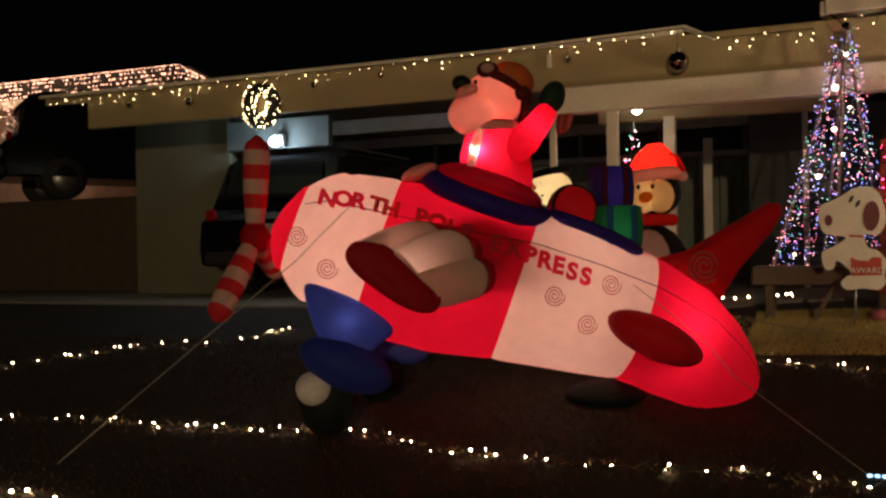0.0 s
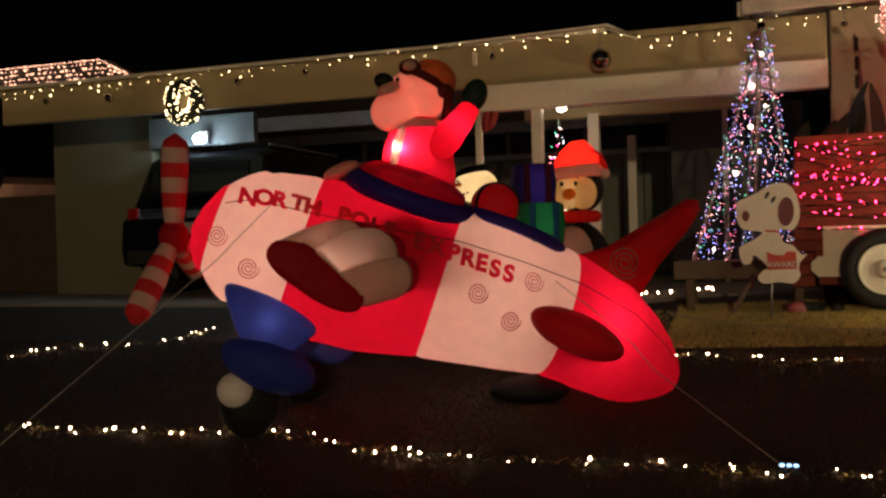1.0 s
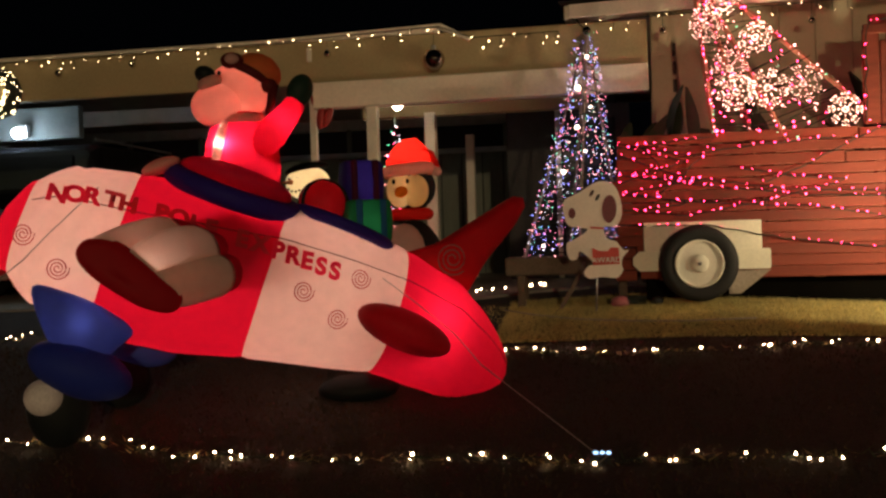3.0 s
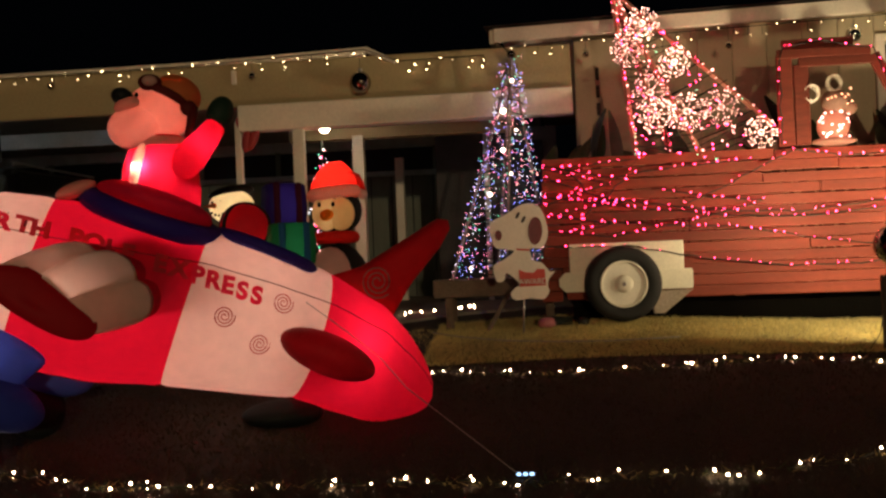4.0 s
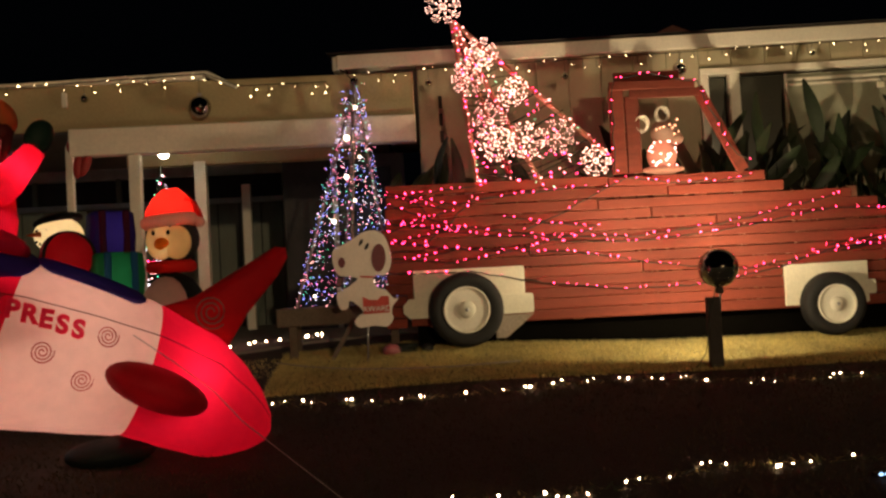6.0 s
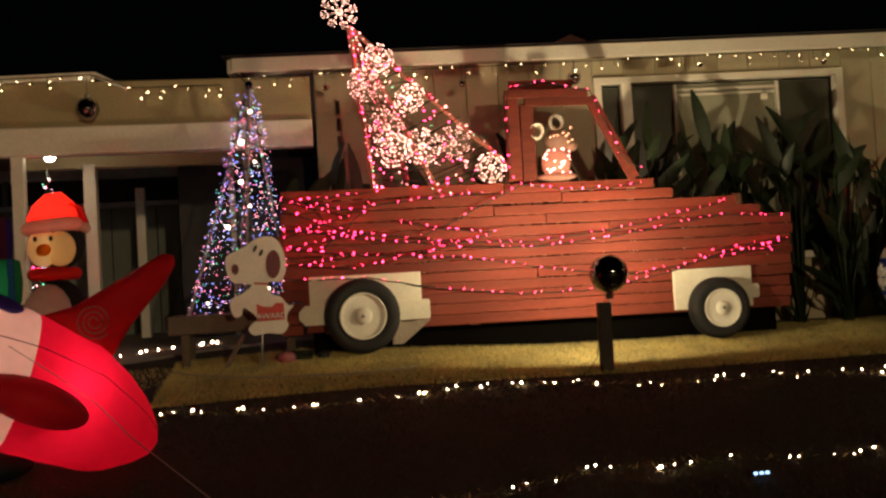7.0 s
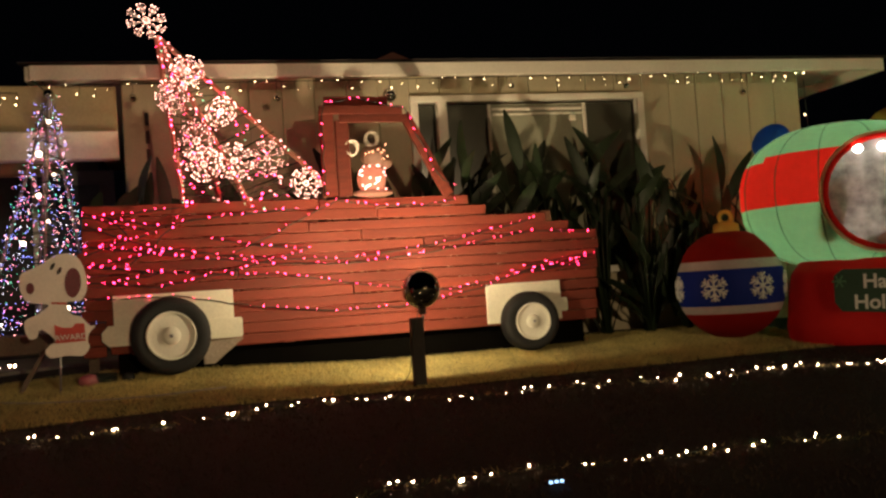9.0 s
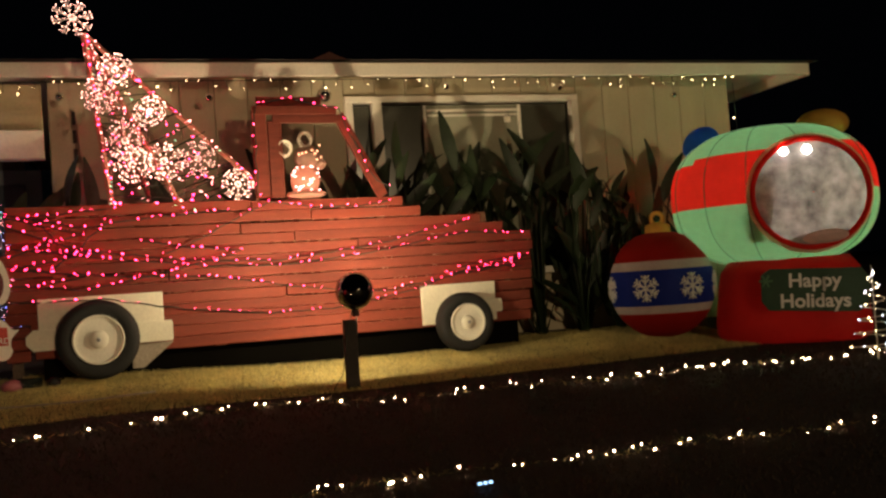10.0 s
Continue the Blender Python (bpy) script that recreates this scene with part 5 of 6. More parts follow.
def build_pilot():
    M = Mesh()
    M.loft([[(-0.30 + a * math.cos(2 * math.pi * i / 24), -0.10 + 0.21 * k * math.sin(2 * math.pi * i / 24), z) for i in range(24)] for z, a, k in ((1.80, 0.24, 1), (2.0, 0.255, 1), (2.15, 0.24, 0.95), (2.28, 0.20, 0.85), (2.36, 0.14, 0.7))], RED)
    M.ell((-0.45, -0.14, 2.415), (0.175, 0.175, 0.145), TAN, turn=pose(0, 0, 0, 0, -14, 0))
    M.ell((-0.30, -0.12, 2.52), (0.20, 0.17, 0.165), TAN, turn=pose(0, 0, 0, 0, 30, 0))
    M.ell((-0.53, -0.18, 2.605), (0.068, 0.07, 0.055), BLACKC, turn=pose(0, 0, 0, 0, 15, 0))
    M.ell((-0.50, -0.20, 2.545), (0.085, 0.075, 0.05), TAN, turn=pose(0, 0, 0, 0, -20, 0))
    M.ell((-0.19, -0.10, 2.63), (0.165, 0.18, 0.135), ORANGE, turn=pose(0, 0, 0, 0, 15, 0))
    M.ring((0, 0, 0), (0.155, 0.17), 0.028, BROWNC, at=Matrix.Translation((-0.25, -0.11, 2.615)) @ pose(0, 0, 0, 0, 28, 0))
    M.ell((-0.36, -0.22, 2.69), (0.075, 0.05, 0.055), BROWNC)
    M.ell((-0.365, -0.25, 2.695), (0.048, 0.035, 0.036), TAN)
    M.ell((-0.13, -0.24, 2.53), (0.055, 0.035, 0.05), BROWNC)
    M.tube([(-0.10, -0.24, 2.54), (-0.12, -0.25, 2.42), (-0.15, -0.25, 2.34)], [0.035, 0.028, 0.015], BROWNC, 8)
    M.ell((-0.45, -0.27, 2.60), (0.012, 0.01, 0.016), BLACKC)
    M.tube([(-0.22, -0.20, 2.12), (-0.12, -0.26, 2.22), (-0.02, -0.26, 2.34), (0.04, -0.25, 2.42)], [0.10, 0.105, 0.085, 0.07], RED, 14)
    M.ell((0.07, -0.25, 2.50), (0.085, 0.065, 0.115), GLOVE, turn=pose(0, 0, 0, 0, 22, 0))
    M.ell((0.02, -0.27, 2.46), (0.035, 0.035, 0.05), GLOVE, turn=pose(0, 0, 0, 0, -40, 0))
    M.ring((0, 0, 0), (0.155, 0.15), 0.035, TAN, at=Matrix.Translation((-0.31, -0.10, 2.315)))
    M.tube([(-0.492, -0.235, 2.0), (-0.48, -0.252, 2.08), (-0.465, -0.264, 2.16), (-0.44, -0.268, 2.24), (-0.42, -0.255, 2.29)], [0.024, 0.030, 0.033, 0.030, 0.02], WHITE, 14)
    M.obj("inflatable_pilot", label="inflatable reindeer-like pilot in a red suit and orange cap waving", category="inflatable", at=PLANE)


build_pilot()


def gift(label, at, size, cols, round_=False):
    t = thing("gift_sack", label, "gift", PLANE @ Matrix.Translation(at))
    if round_:
        Mesh().ell((0, 0, 0), size, cols[0]).obj("sack", t)
        for a in (-25, 25):
            Mesh().ring((0, 0, 0), (size[0] * 1.0, size[2] * 1.0), 0.012, cols[1], at=pose(0, 0, 0, 90, 0, a)).obj("ribbon", t)
    else:
        M = Mesh()
        M.loft([[(size[0] * k * math.copysign(abs(math.cos(q)) ** 0.5, math.cos(q)), size[1] * k * math.copysign(abs(math.sin(q)) ** 0.5, math.sin(q)), z * size[2]) for q in [2 * math.pi * i / 28 for i in range(28)]] for z, k in ((-1, 0.8), (-0.9, 0.95), (0, 1.02), (0.9, 0.95), (1, 0.8))], cols[0])
        M.obj("sack", t)
        for dx in (-0.5, 0.5):
            Mesh().box((dx * size[0], -0.002, 0), (0.045, size[1] * 2.08, size[2] * 2.03), cols[1], ch=0.01).obj("ribbon", t)


gift("puffy navy blue gift with dark purple bands in the plane", (0.53, 0.02, 1.90), (0.15, 0.13, 0.155), (NAVY, cloth("plum_nylon", (0.07, 0.005, 0.03), 0.2)))
gift("round red gift with dark bands in the plane", (0.24, -0.06, 1.76), (0.17, 0.15, 0.16), (DKRED, BLACKC), True)
gift("boxy green gift with blue trim in the plane", (0.53, -0.13, 1.63), (0.165, 0.13, 0.145), (GREEN, cloth("teal_nylon", (0.02, 0.12, 0.30), 0.3)))


def build_penguin():
    M, b = Mesh(), (-1.25, 7.2)
    g = ground_z(*b)

    def p(x, y, z):
        return (b[0] + x, b[1] + y, z)
    M.ell(p(0.02, 0, g + 0.44), (0.26, 0.22, 0.45), BLACKC)
    M.ell(p(-0.03, -0.10, g + 0.50), (0.21, 0.17, 0.36), WHITE)
    M.ell(p(0, 0.10, 1.90), (0.19, 0.16, 0.18), BLACKC)
    M.ell(p(-0.055, -0.09, 1.875), (0.105, 0.085, 0.135), CREAM)
    M.ell(p(0.06, -0.085, 1.865), (0.105, 0.085, 0.125), CREAM)
    M.loft([[p(-0.03 + 0.052 * k * math.cos(a), -0.165 - d, 1.86 - 0.4 * d + 0.042 * k * math.sin(a)) for a in [2 * math.pi * n / 14 for n in range(14)]] for d, k in ((0, 1), (0.035, 0.85), (0.07, 0.5), (0.085, 0.08))], cloth("beak_orange_nylon", (0.95, 0.42, 0.06), 0.75))
    for dx in (-0.085, 0.02):
        M.ell(p(dx, -0.170, 1.935), (0.013, 0.010, 0.019), BLACKC)
    M.ring((0, 0, 0), (0.14, 0.12), 0.045, POPRED, at=Matrix.Translation(p(0.0, -0.02, 1.69)))
    M.ring((0, 0, 0), (0.165, 0.15), 0.048, WHITE, at=Matrix.Translation(p(0.0, -0.01, 2.025)) @ pose(0, 0, 0, 0, -5, 0))
    M.loft([[p(cx + rx * math.cos(a), ry * math.sin(a), z + tl * math.cos(a)) for a in [2 * math.pi * n / 24 for n in range(24)]] for cx, rx, ry, z, tl in ((0.0, 0.185, 0.165, 2.04, 0.0), (0.005, 0.18, 0.16, 2.10, -0.005), (0.03, 0.155, 0.14, 2.17, -0.02), (0.075, 0.12, 0.115, 2.215, -0.05), (0.135, 0.075, 0.085, 2.20, -0.075), (0.185, 0.04, 0.055, 2.13, -0.03), (0.215, 0.028, 0.04, 2.05, -0.01))], POPRED)
    M.ell(p(0.22, -0.02, 2.01), 0.038, WHITE)
    for e in (-1, 1):
        M.ell(p(e * 0.26, -0.02, g + 0.5), (0.06, 0.1, 0.24), BLACKC, turn=pose(0, 0, 0, 0, -e * 14, 0))
        M.ell(p(e * 0.11, -0.12, g + 0.035), (0.10, 0.13, 0.04), ORANGE)
    M.obj("inflatable_penguin", label="glowing inflatable penguin in a red santa hat and scarf", category="inflatable")


build_penguin()


def build_snowman():
    M, b = Mesh(), (-2.04, 7.15)
    g = ground_z(*b)
    M.ell((b[0], b[1], g + 0.42), (0.30, 0.28, 0.42), CREAM)
    M.ell((b[0], b[1], 1.96), (0.175, 0.15, 0.135), CREAM)
    M.ell((b[0], b[1], 1.72), (0.15, 0.14, 0.10), mat("grey_green_scarf", (0.12, 0.16, 0.10), 0.8))
    M.lathe([(0.17, 0), (0.175, 0.02), (0.16, 0.035), (0.12, 0.055), (0.001, 0.06)], BLACKC, at=Matrix.Translation((b[0] - 0.01, b[1] + 0.03, 2.055)) @ pose(0, 0, 0, 0, -10, 0))
    for dx, dz in ((-0.11, 0.03), (-0.04, 0.035), (-0.115, -0.05), (-0.09, -0.065), (-0.06, -0.07), (-0.03, -0.06)):
        M.ell((b[0] + dx, b[1] - 0.13, 1.96 + dz), 0.010, BLACKC, n=8, k=6)
    M.tube([(b[0] - 0.09, b[1] - 0.13, 1.965), (b[0] - 0.15, b[1] - 0.22, 1.955)], [0.02, 0.004], ORANGE, 8)
    M.obj("inflatable_snowman", label="small glowing inflatable snowman with a dark hat", category="inflatable")


build_snowman()


# ---- ornament and globe inflatables ----
def build_ornament():
    c = Vector((5.99, 7.66, 0))
    g = ground_z(c.x, c.y)
    R, zc = 0.545, g + 0.488
    t = thing("inflatable_ornament", "giant inflatable red and blue ornament ball with snowflakes", "inflatable", Matrix.Translation((c.x, c.y, zc)) @ pose(0, 0, 0, 0, 0, -35) @ Matrix.Scale(0.91, 4))

    def prof(z0, z1, k, lift=0.0):
        return [(math.sqrt(max(1e-6, R * R - z * z)) + lift, z) for z in [lerp(z0, z1, i / k) for i in range(k + 1)]]
    for z0, z1, m, nm in ((-0.54, -0.27, ORNRED, "red_half"), (-0.27, -0.19, BALLWHITE, "white_band"), (-0.19, 0.17, ORNBLUE, "blue_band"), (0.17, 0.26, BALLWHITE, "white_band")):
        Mesh().lathe(prof(z0, z1, 9), m, n=40, close=False).obj(nm, t)
    Mesh().lathe([(0.479, 0.26), (0.45, 0.33), (0.395, 0.41), (0.31, 0.485), (0.21, 0.535), (0.12, 0.555)], ORNRED, n=40, close=False).obj("red_half", t)
    Mesh().lathe([(0.13, 0.50), (0.135, 0.53), (0.125, 0.63), (0.05, 0.66), (0.001, 0.66)], GOLD, n=24).obj("cap", t, "gold fabric cap")
    Mesh().ring((0, 0, 0), (0.06, 0.06), 0.022, GOLD, at=Matrix.Translation((0, 0, 0.70)) @ pose(0, 0, 0, 90)).obj("loop", t)
    for az in (-90 - 70, -90 - 17, -90 + 33, -90 + 80):
        a = radians(az)
        out = Vector((math.cos(a), math.sin(a), 0))
        sd = Vector((-math.sin(a), math.cos(a), 0))
        M = Mesh()

        def q(x, z):
            p = out * R + sd * x + Vector((0, 0, z - 0.01))
            return p.normalized() * (R + 0.004)
        for i in range(6):
            b = math.pi / 3 * i + math.pi / 6
            d = (math.cos(b), math.sin(b))
            n = (-d[1], d[0])
            M.tube([q(d[0] * 0.135 * f, d[1] * 0.135 * f) for f in (0, 0.35, 0.7, 1)], 0.011, LETTER, 5)
            for f in (0.4, 0.68):
                for e in (-1, 1):
                    M.tube([q(d[0] * 0.135 * f, d[1] * 0.135 * f), q(d[0] * 0.135 * (f + 0.28) + n[0] * e * 0.042, d[1] * 0.135 * (f + 0.28) + n[1] * e * 0.042)], 0.009, LETTER, 5)
        M.obj("snowflake_print", t)


build_ornament()


def build_globe():
    C = Vector((7.28, 7.52, 0))
    at = NEARER @ Matrix.Translation((C.x, C.y, 0)) @ pose(0, 0, 0, 0, 0, -41.5)
    t = thing("inflatable_globe", "glowing inflatable snow globe with mint and red panels", "inflatable", at)
    n, k, zc = 56, 34, 2.09

    def P(i, j):
        a, b = 2 * math.pi * i / n, math.pi * (0.01 + 0.98 * j / k)
        s = math.sin(b) ** 0.72
        lobes = 1 + 0.016 * math.cos(a * 12)
        return (0.96 * s * math.cos(a) * lobes, 0.86 * s * math.sin(a) * lobes, zc - 0.69 * math.copysign(abs(math.cos(b)) ** 0.85, math.cos(b)))
    V = [P(i, j) for j in range(k + 1) for i in range(n)]
    zones = {"mint_panel": (MINT, []), "red_panel": (POPRED, [])}
    for j in range(k):
        for i in range(n):
            f = (j * n + i, j * n + (i + 1) % n, (j + 1) * n + (i + 1) % n, (j + 1) * n + i)
            x = sum(V[q][0] for q in f) / 4
            y = sum(V[q][1] for q in f) / 4
            z = sum(V[q][2] for q in f) / 4
            if y < -0.3 and ((x - 0.33) / 0.51) ** 2 + ((z - 2.05) / 0.49) ** 2 < 1:
                continue
            zones["red_panel" if 2.06 + 0.06 * x < z < 2.50 + 0.06 * x else "mint_panel"][1].append(f)
    for nm, (m, F) in zones.items():
        Mesh().add(V, F, m).obj(nm, t)
    for i in (22, 26, 31, 36, 40, 45, 52):
        run = [P(i, j) for j in range(k + 1)]
        run = [(x * 1.004, y * 1.004, z) for x, y, z in run if not (y < -0.3 and ((x - 0.33) / 0.54) ** 2 + ((z - 2.05) / 0.52) ** 2 < 1)]
        cut = [m for m in range(1, len(run)) if abs(run[m][2] - run[m - 1][2]) > 0.3]
        for piece in ([run] if not cut else [run[:cut[0]], run[cut[0]:]]):
            if len(piece) > 2:
                Mesh().tube(piece, 0.004, mat("dark_green_seam", (0.05, 0.16, 0.09), 0.8), 4).obj("seam", t)
    W = Matrix.Translation((0.33, -0.735, 2.05)) @ pose(0, 0, 0, 90, 0, 14)
    Mesh().ring((0, 0, 0), (0.525, 0.505), 0.04, CREAM, at=W @ Matrix.Translation((0, 0, -0.015))).obj("window_trim", t, "cream window trim")
    Mesh().ring((0, 0, 0), (0.515, 0.495), 0.024, POPRED, at=W @ Matrix.Translation((0, 0, 0.022))).obj("window_rim", t, "red piping round the window")
    rings = [[(0.51 * r * math.cos(q), 0.49 * r * math.sin(q), 0.10 * (1 - r * r)) for q in [2 * math.pi * i / 40 for i in range(40)]] for r in (1, 0.85, 0.65, 0.4, 0.15, 0.01)]
    fog = mat("cloudy_clear_plastic", (0.38, 0.37, 0.40), 0.25, 0, 0.85, 3.6, 9, 0.5, through_light=0.55, coat=0.05)
    Mesh().loft(rings, fog, False, at=W).obj("window_plastic", t, "cloudy clear plastic window")
    for x, z in ((0.13, 2.44), (0.33, 2.44)):
        Mesh().ell((x, -0.80, z), 0.04, bulb("globe_inner_bulb", (1.0, 0.92, 0.75), 14), n=12, k=8).obj("bulb", t)
    Mesh().ell((0.36, -0.68, 1.65), (0.28, 0.12, 0.08), WHITE).obj("snow_drift", t)
    Mesh().ell((-0.10, -0.66, 1.95), (0.10, 0.10, 0.30), POPRED, turn=pose(0, 0, 0, 0, 15, 0)).obj("inner_shape", t)
    M = Mesh()
    M.loft([[(0.10 + 0.70 * w * math.copysign(abs(math.cos(q)) ** 0.55, math.cos(q)), 0.60 * w * math.copysign(abs(math.sin(q)) ** 0.55, math.sin(q)), z) for q in [2 * math.pi * i / 40 for i in range(40)]] for z, w in ((0.68, 0.9), (0.72, 1.0), (0.85, 1.02), (1.1, 0.98), (1.35, 0.92), (1.47, 0.8))], cloth("base_red_nylon", (0.40, 0.012, 0.01), 0.3))
    M.obj("base", t, "deep red inflatable base")
    S = Matrix.Translation((0.30, -0.66, 1.17)) @ pose(0, 0, 0, 0, 2, 4)
    sg = Mesh().slab([(-0.46, -0.10), (-0.40, -0.18), (0.36, -0.205), (0.45, -0.16), (0.47, 0.10), (0.40, 0.19), (-0.38, 0.20), (-0.46, 0.14)], -0.028, 0.025, FIR).obj("name_board", t, "dark green greeting panel", at=S)
    writing("Happy", 0.175, LETTER, sg, Matrix.Translation((0.0, -0.031, 0.03)) @ pose(0, 0, 0, 90), 0.004)
    writing("Holidays", 0.175, LETTER, sg, Matrix.Translation((0.0, -0.031, -0.155)) @ pose(0, 0, 0, 90), 0.004)
    M = Mesh()
    for i in range(3):
        a = math.pi / 3 * i
        M.tube([(-0.42 - 0.06 * math.cos(a), -0.029, 0.09 - 0.06 * math.sin(a)), (-0.42 + 0.06 * math.cos(a), -0.029, 0.09 + 0.06 * math.sin(a))], 0.008, mat("dull_green_print", (0.08, 0.2, 0.1), 0.7), 4)
    M.obj("snowflake_print", sg)
    Mesh().ell((-0.64, 0.1, 2.70), (0.20, 0.15, 0.16), cloth("bright_blue_nylon", (0.03, 0.16, 0.70)), turn=pose(0, 0, 0, 0, -35, 0)).obj("top_bag", t, "blue fabric bundle on top")
    Mesh().ell((0.52, 0.1, 2.76), (0.25, 0.2, 0.15), GOLD).obj("top_cap", t, "gold fabric knob on top")


build_globe()


# ---- plants behind the truck ----
def leaf_mesh(l, w):
    V, F, k = [], [], 7
    for i in range(k + 1):
        f = i / k
        ww = w * math.sin(math.pi * min(0.98, 0.06 + 0.9 * f)) ** 0.8 * (1 - 0.25 * f)
        z, y = l * f, 0.22 * l * f * f
        V += [(-ww, y - 0.25 * ww, z), (0, y, z), (ww, y - 0.25 * ww, z)]
    for i in range(k):
        a = 3 * i
        F += [(a, a + 1, a + 4, a + 3), (a + 1, a + 2, a + 5, a + 4)]
    me = bpy.data.meshes.new("leaf")
    me.from_pydata(V, [], F)
    me.materials.append(LEAF)
    for p in me.polygons:
        p.use_smooth = True
    return me


def build_plants():
    random.seed(33)
    kinds = [leaf_mesh(0.46, 0.066), leaf_mesh(0.58, 0.074), leaf_mesh(0.36, 0.056)]
    for x, y0, top, count in ((0.75, 8.45, 2.62, 15), (1.5, 8.5, 2.5, 13), (2.7, 8.5, 2.75, 18), (3.3, 8.45, 2.9, 22), (3.75, 8.3, 2.85, 27), (4.2, 8.35, 2.95, 30), (4.6, 8.2, 2.80, 30), (5.05, 8.3, 2.90, 30), (5.5, 8.15, 2.75, 30), (5.95, 8.25, 2.70, 27), (6.4, 8.15, 2.6, 21), (6.1, 8.1, 2.2, 18)):
        y, count = 8.30 + 0.3 * (y0 - 8.1), int(count * 0.9)
        g = ground_z(x, y)
        t = thing("broadleaf_plant", "dense dark green paddle-leaved plant by the house wall", "plant", Matrix.Translation((x, y, g)), "plants by the wall")
        for i in range(count):
            a, spread = random.uniform(0, 6.28), random.uniform(0.05, 0.38)
            h = (top - g) * random.uniform(0.08, 0.80)
            b = Vector((spread * math.cos(a), spread * 0.6 * math.sin(a), h))
            Mesh().tube([(0.03 * math.cos(a), 0.03 * math.sin(a), -0.02), b * 0.55 + Vector((0, 0, 0.05)), b], [0.014, 0.011, 0.008], LEAF, 5).obj("stalk", t)
            lf = new("leaf", random.choice(kinds))
            lf.parent = t
            lf.matrix_basis = Matrix.Translation(b) @ pose(0, 0, 0, random.uniform(-45, 25), random.uniform(-45, 45), random.uniform(-70, 70))


build_plants()

# ---- cars and the neighbour's house ----


def build_car(label, at, lights_on=False):
    t = thing("parked_car", label, "car", at)
    hw = 0.92
    low = [(-2.2, 0.35), (-2.24, 0.55), (-2.2, 0.9), (-2.05, 1.02), (1.0, 1.05), (2.1, 0.85), (2.25, 0.6), (2.2, 0.33)]
    rings = []
    for x, k in ((-hw, 0.90), (-hw + 0.05, 0.97), (-hw + 0.15, 1.0), (hw - 0.15, 1.0), (hw - 0.05, 0.97), (hw, 0.90)):
        rings.append([(x, y * (0.98 + 0.02 * k), 0.68 + (z - 0.68) * k) for y, z in low])
    Mesh().loft(rings, CARPAINT, smooth=False).obj("body", t)
    cab = [(-2.05, 1.0), (-1.85, 1.62), (-1.6, 1.70), (0.0, 1.72), (0.45, 1.62), (1.15, 1.03)]
    rings = []
    for x, k in ((-hw + 0.04, 0.0), (-hw + 0.17, 0.94), (-hw + 0.26, 1.0), (hw - 0.26, 1.0), (hw - 0.17, 0.94), (hw - 0.04, 0.0)):
        rings.append([(x, y, 1.0 + (z - 1.0) * k) for y, z in cab])
    Mesh().loft(rings, CARPAINT, smooth=False).obj("cabin", t)
    Mesh().loft([[(-0.66, -2.075, 1.06), (0.66, -2.075, 1.06), (0.58, -1.895, 1.56), (-0.58, -1.895, 1.56)], [(-0.66, -2.06, 1.06), (0.66, -2.06, 1.06), (0.58, -1.88, 1.56), (-0.58, -1.88, 1.56)]], CARGLASS, smooth=False).obj("rear_window", t)
    for e in (-1, 1):
        Mesh().box((e * 0.66, -0.6, 1.76), (0.03, 1.9, 0.025), STEEL).obj("roof_rail", t)
        Mesh().box((e * 0.80, -2.16, 0.92), (0.14, 0.06, 0.22), TAILRED, ch=0.02).obj("tail_light", t)
        for a, b in ((-1.75, -0.95), (-0.88, 0.0), (0.07, 0.7)):
            Mesh().loft([[(e * 0.845, a, 1.08), (e * 0.845, b, 1.08), (e * 0.775, b - 0.1, 1.52), (e * 0.775, a + 0.06, 1.52)], [(e * 0.83, a, 1.08), (e * 0.83, b, 1.08), (e * 0.76, b - 0.1, 1.52), (e * 0.76, a + 0.06, 1.52)]], CARGLASS, smooth=False).obj("side_window", t)
        for y in (-1.4, 1.4):
            w = Mesh().lathe([(0.2, -0.11), (0.31, -0.11), (0.345, -0.07), (0.345, 0.07), (0.31, 0.11), (0.2, 0.11)], RUBBER, n=24, close=False).obj("wheel", t, at=Matrix.Translation((e * 0.82, y, 0.345)) @ pose(0, 0, 0, 0, 90, 0))
            Mesh().lathe([(0.001, -0.06), (0.21, -0.06), (0.22, 0.0), (0.21, 0.06), (0.001, 0.06)], STEEL, n=20).obj("rim", w)
    Mesh().box((0, -2.27, 0.45), (1.6, 0.10, 0.16), RUBBER, ch=0.03).obj("bumper", t)
    Mesh().box((0, -2.235, 0.78), (0.30, 0.02, 0.13), mat("grey_plate", (0.25, 0.25, 0.24), 0.5)).obj("plate", t)


build_car("black sport utility car parked under the carport", Matrix.Translation((-6.05, 11.5, ground_z(-5.75, 11) + 0.02)))


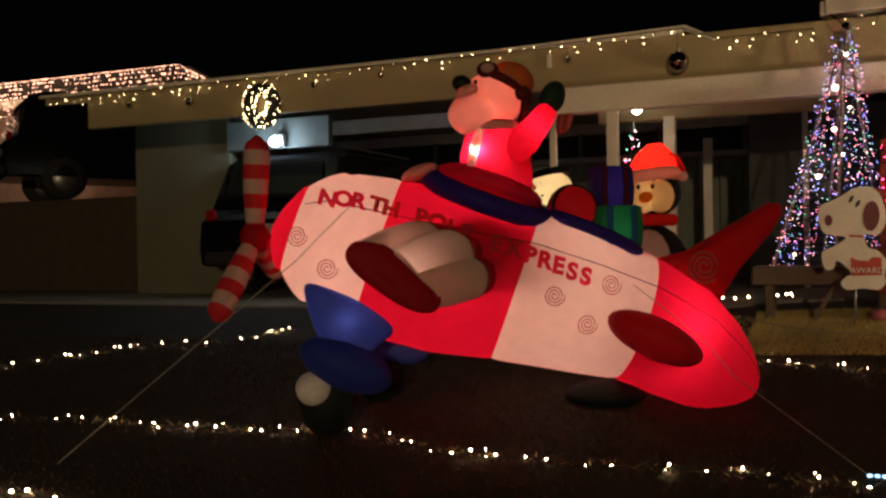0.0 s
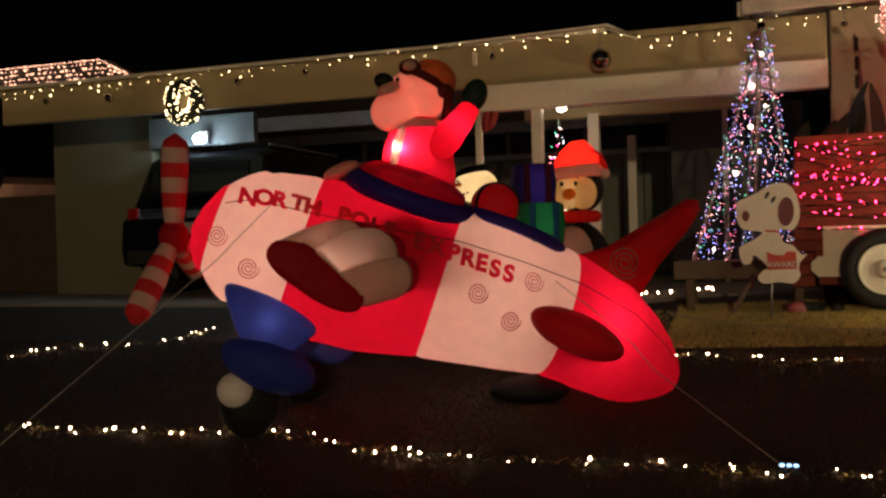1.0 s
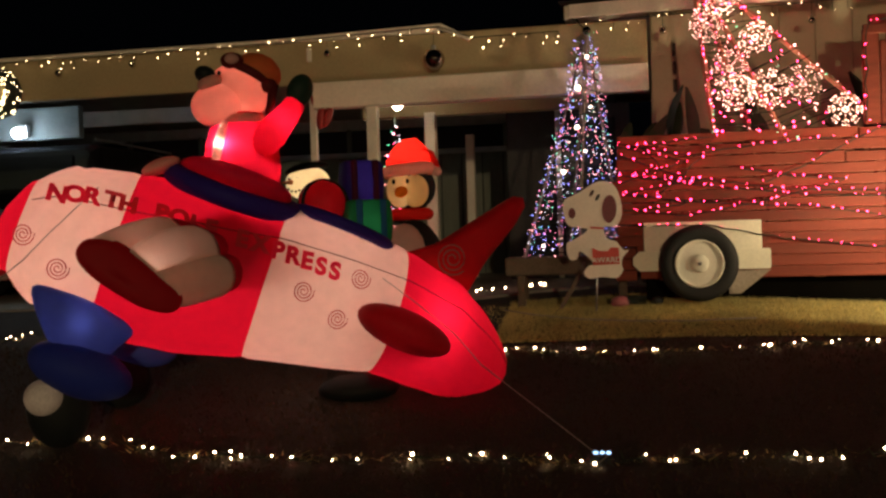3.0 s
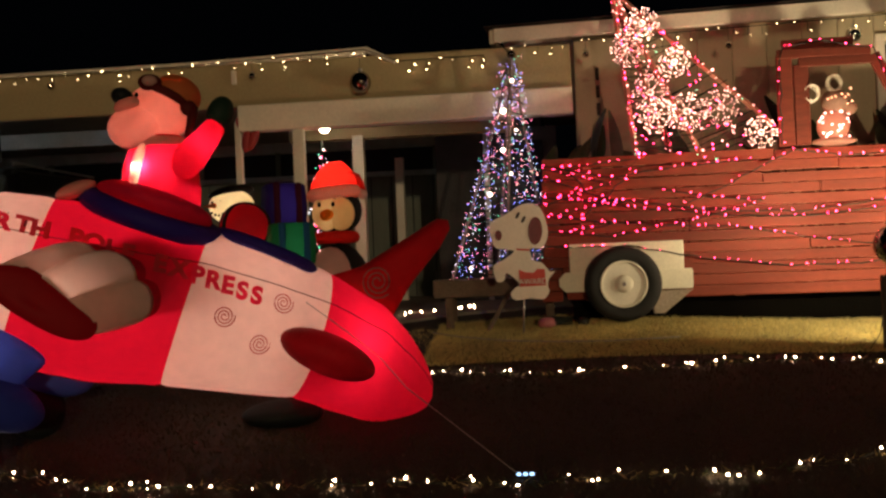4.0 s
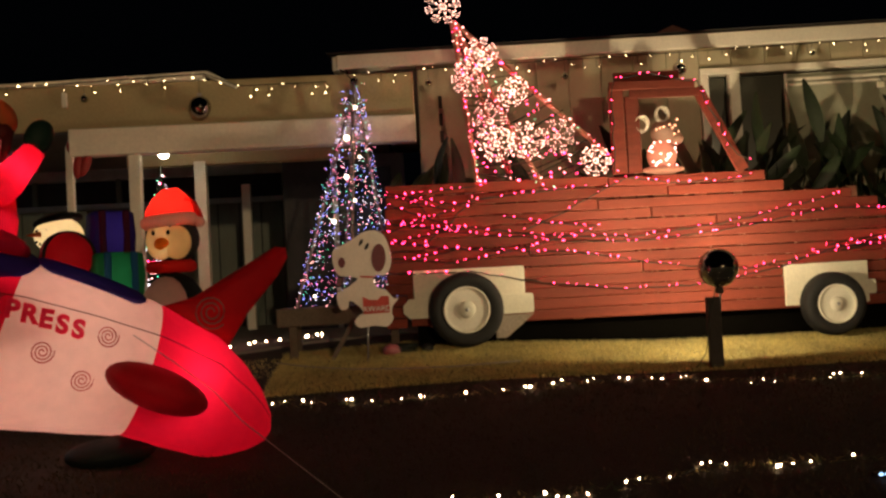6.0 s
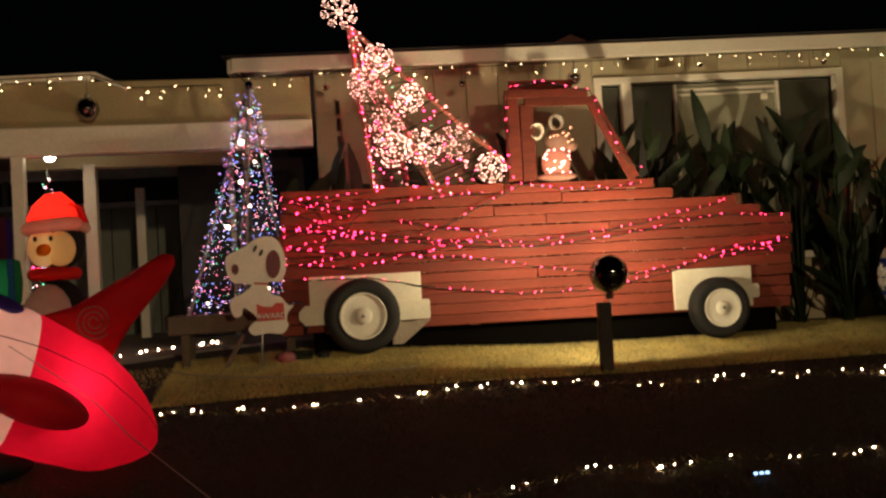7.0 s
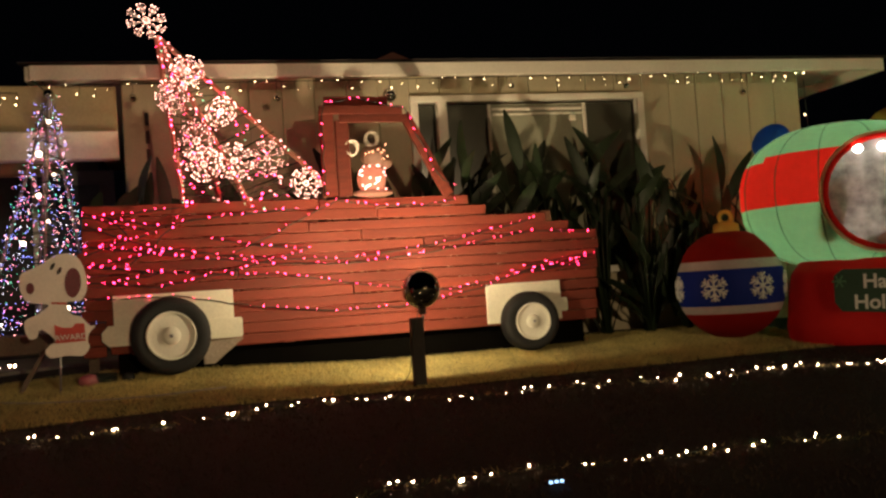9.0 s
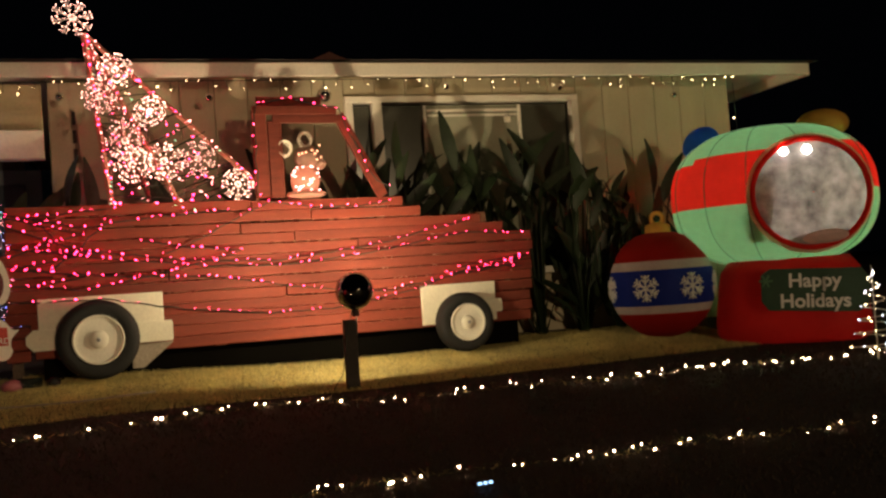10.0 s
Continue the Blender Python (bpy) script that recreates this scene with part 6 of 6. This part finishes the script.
def build_neighbour():
    Mesh().box((-13.2, 15.5, 1.6), (9.2, 9.0, 1.5), mat("brown_retaining_wall", (0.07, 0.052, 0.034), 0.9, vary=0.3), ch=0.02).obj("terrace", label="dark raised terrace with a brown retaining wall", category="terrace", kind="structure")
    t = thing("neighbour_house", "neighbouring house with its eave covered in white lights", "house")
    Mesh().box((-16.5, 19.2, 3.8), (9.0, 3.4, 3.0), mat("rose_beige_stucco", (0.45, 0.33, 0.26), 0.85)).obj("wall", t)
    Mesh().slab([(-21.3, 5.2), (-12.25, 5.2), (-13.0, 5.62), (-21.3, 5.75)], 17.0, 21.5, SHINGLE).obj("roof", t)
    Mesh().box((-16.8, 16.97, 5.16), (9.1, 0.06, 0.16), FASCIA).obj("fascia", t)
    w = Mesh().box((-17.8, 17.48, 4.2), (1.5, 0.05, 1.3), mat("lit_blind", (0.5, 0.42, 0.3), 0.8)).obj("window", t)
    for dx in (-0.75, 0.0, 0.75):
        Mesh().box((-17.8 + dx, 17.44, 4.2), (0.06, 0.05, 1.35), TRIM).obj("window_bar", w)
    random.seed(3)
    pts = []
    for i in range(560):
        x = random.uniform(-21, -12.4)
        top = 5.62 - 0.4 * max(0, (x + 13.2) / 0.9) - (0.0 if x > -13 else 0.02 * (-13 - x) * 0)
        z = 5.12 + (top - 5.12) * ((i % 5) + random.uniform(0.35, 0.65)) / 5
        pts.append((x, 16.92 + 0.0, z))
    for i in range(150):
        x = -21 + 8.6 * i / 150
        pts.append((x, 16.9, 5.64 - (0.42 * max(0, (x + 13.2) / 0.8))))
    for i in range(130):
        pts.append((random.uniform(-20, -16.8), 16.9, 5.1 - 0.75 * random.random() ** 2))
    for i in range(70):
        a = random.uniform(0, 6.28)
        pts.append((-17.35 + 0.30 * math.cos(a) * random.uniform(0.8, 1.1), 16.95, 4.72 + 0.34 * math.sin(a) * random.uniform(0.8, 1.1)))
    bulbs_at(pts, 0.014, [bulb("peach_white_bulb", (1.0, 0.50, 0.32), 4)]).obj("bulb_net", t, kind="stuff")


build_neighbour()
build_car("dark car parked on the raised drive next door", Matrix.Translation((-10.9, 12.9, 2.36)) @ pose(0, 0, 0, 0, 0, -35))
lamp("neighbour_glow", "POINT", (-17.2, 15.9, 4.9), 60, (1.0, 0.55, 0.34), 0.5)

# ---- small things ----
wt = thing("wire_tree", "small white wire tree with tiny white lights", "christmas tree")
wx, wy = 6.78, 5.9
g = ground_z(wx, wy)
M, pts = Mesh(), []
line = []
for i in range(90):
    f = i / 89
    a, r = f * 2 * math.pi * 6, 0.20 * (1 - f) + 0.01
    line.append((wx + r * math.cos(a), wy + r * math.sin(a), g + 0.06 + 0.66 * f))
    if i % 2 == 0:
        pts.append(line[-1])
Mesh().tube(line, 0.004, TRIM, 4).obj("spiral_wire", wt)
Mesh().tube([(wx, wy, g - 0.02), (wx, wy, g + 0.76)], 0.005, TRIM, 5).obj("stem", wt)
bulbs_at(pts, 0.006, [B_WARM, B_COOL]).obj("bulb_row", wt, kind="stuff")
line = [(-0.62, 7.95), (-0.35, 7.68), (0.0, 7.44), (0.4, 7.3), (0.8, 7.24), (1.3, 7.3)]
Mesh().tube([(x, y, ground_z(x, y) + 0.02) for x, y in line], 0.006, ROPE, 6).obj("garden_cable", label="pale cable lying in a curve on the lawn", category="cable")

B_LED = bulb("bluish_led", (0.35, 0.62, 1.0), 2.5)
for lx, ly in ((0.16, 4.56), (2.62, 4.5)):
    t = thing("lawn_spot", "small bluish white spotlight lying at the lawn edge", "lamp", group="lawn spots")
    lz = ground_z(lx, ly)
    Mesh().box((lx, ly, lz + 0.012), (0.09, 0.05, 0.03), DARKWOOD, ch=0.006).obj("housing", t)
    for dx in (-0.03, 0.0, 0.03):
        Mesh().ell((lx + dx, ly - 0.028, lz + 0.018), (0.012, 0.006, 0.008), B_LED, n=8, k=5).obj("led", t)
cl = thing("cable_pile", "small heap of dark cable and pink wrapping under the tail", "cable pile")
M = Mesh()
for i in range(5):
    q = [(0.45 + 0.09 * math.cos(a * 0.5 + i), 7.9 + 0.05 * math.sin(a * 0.5 + i * 2), ground_z(0.45, 7.9) + 0.02 + 0.014 * i) for a in range(14)]
    M.tube(q, 0.006, WIRE, 5)
M.obj("coil", cl)
Mesh().ell((0.33, 7.88, ground_z(0.33, 7.88) + 0.04), (0.08, 0.05, 0.05), mat("pink_wrapping", (0.4, 0.12, 0.14), 0.5, vary=0.4)).obj("wrapping", cl)
Mesh().ell((0.62, 7.86, ground_z(0.62, 7.86) + 0.035), (0.05, 0.04, 0.04), RUBBER).obj("plug_box", cl)
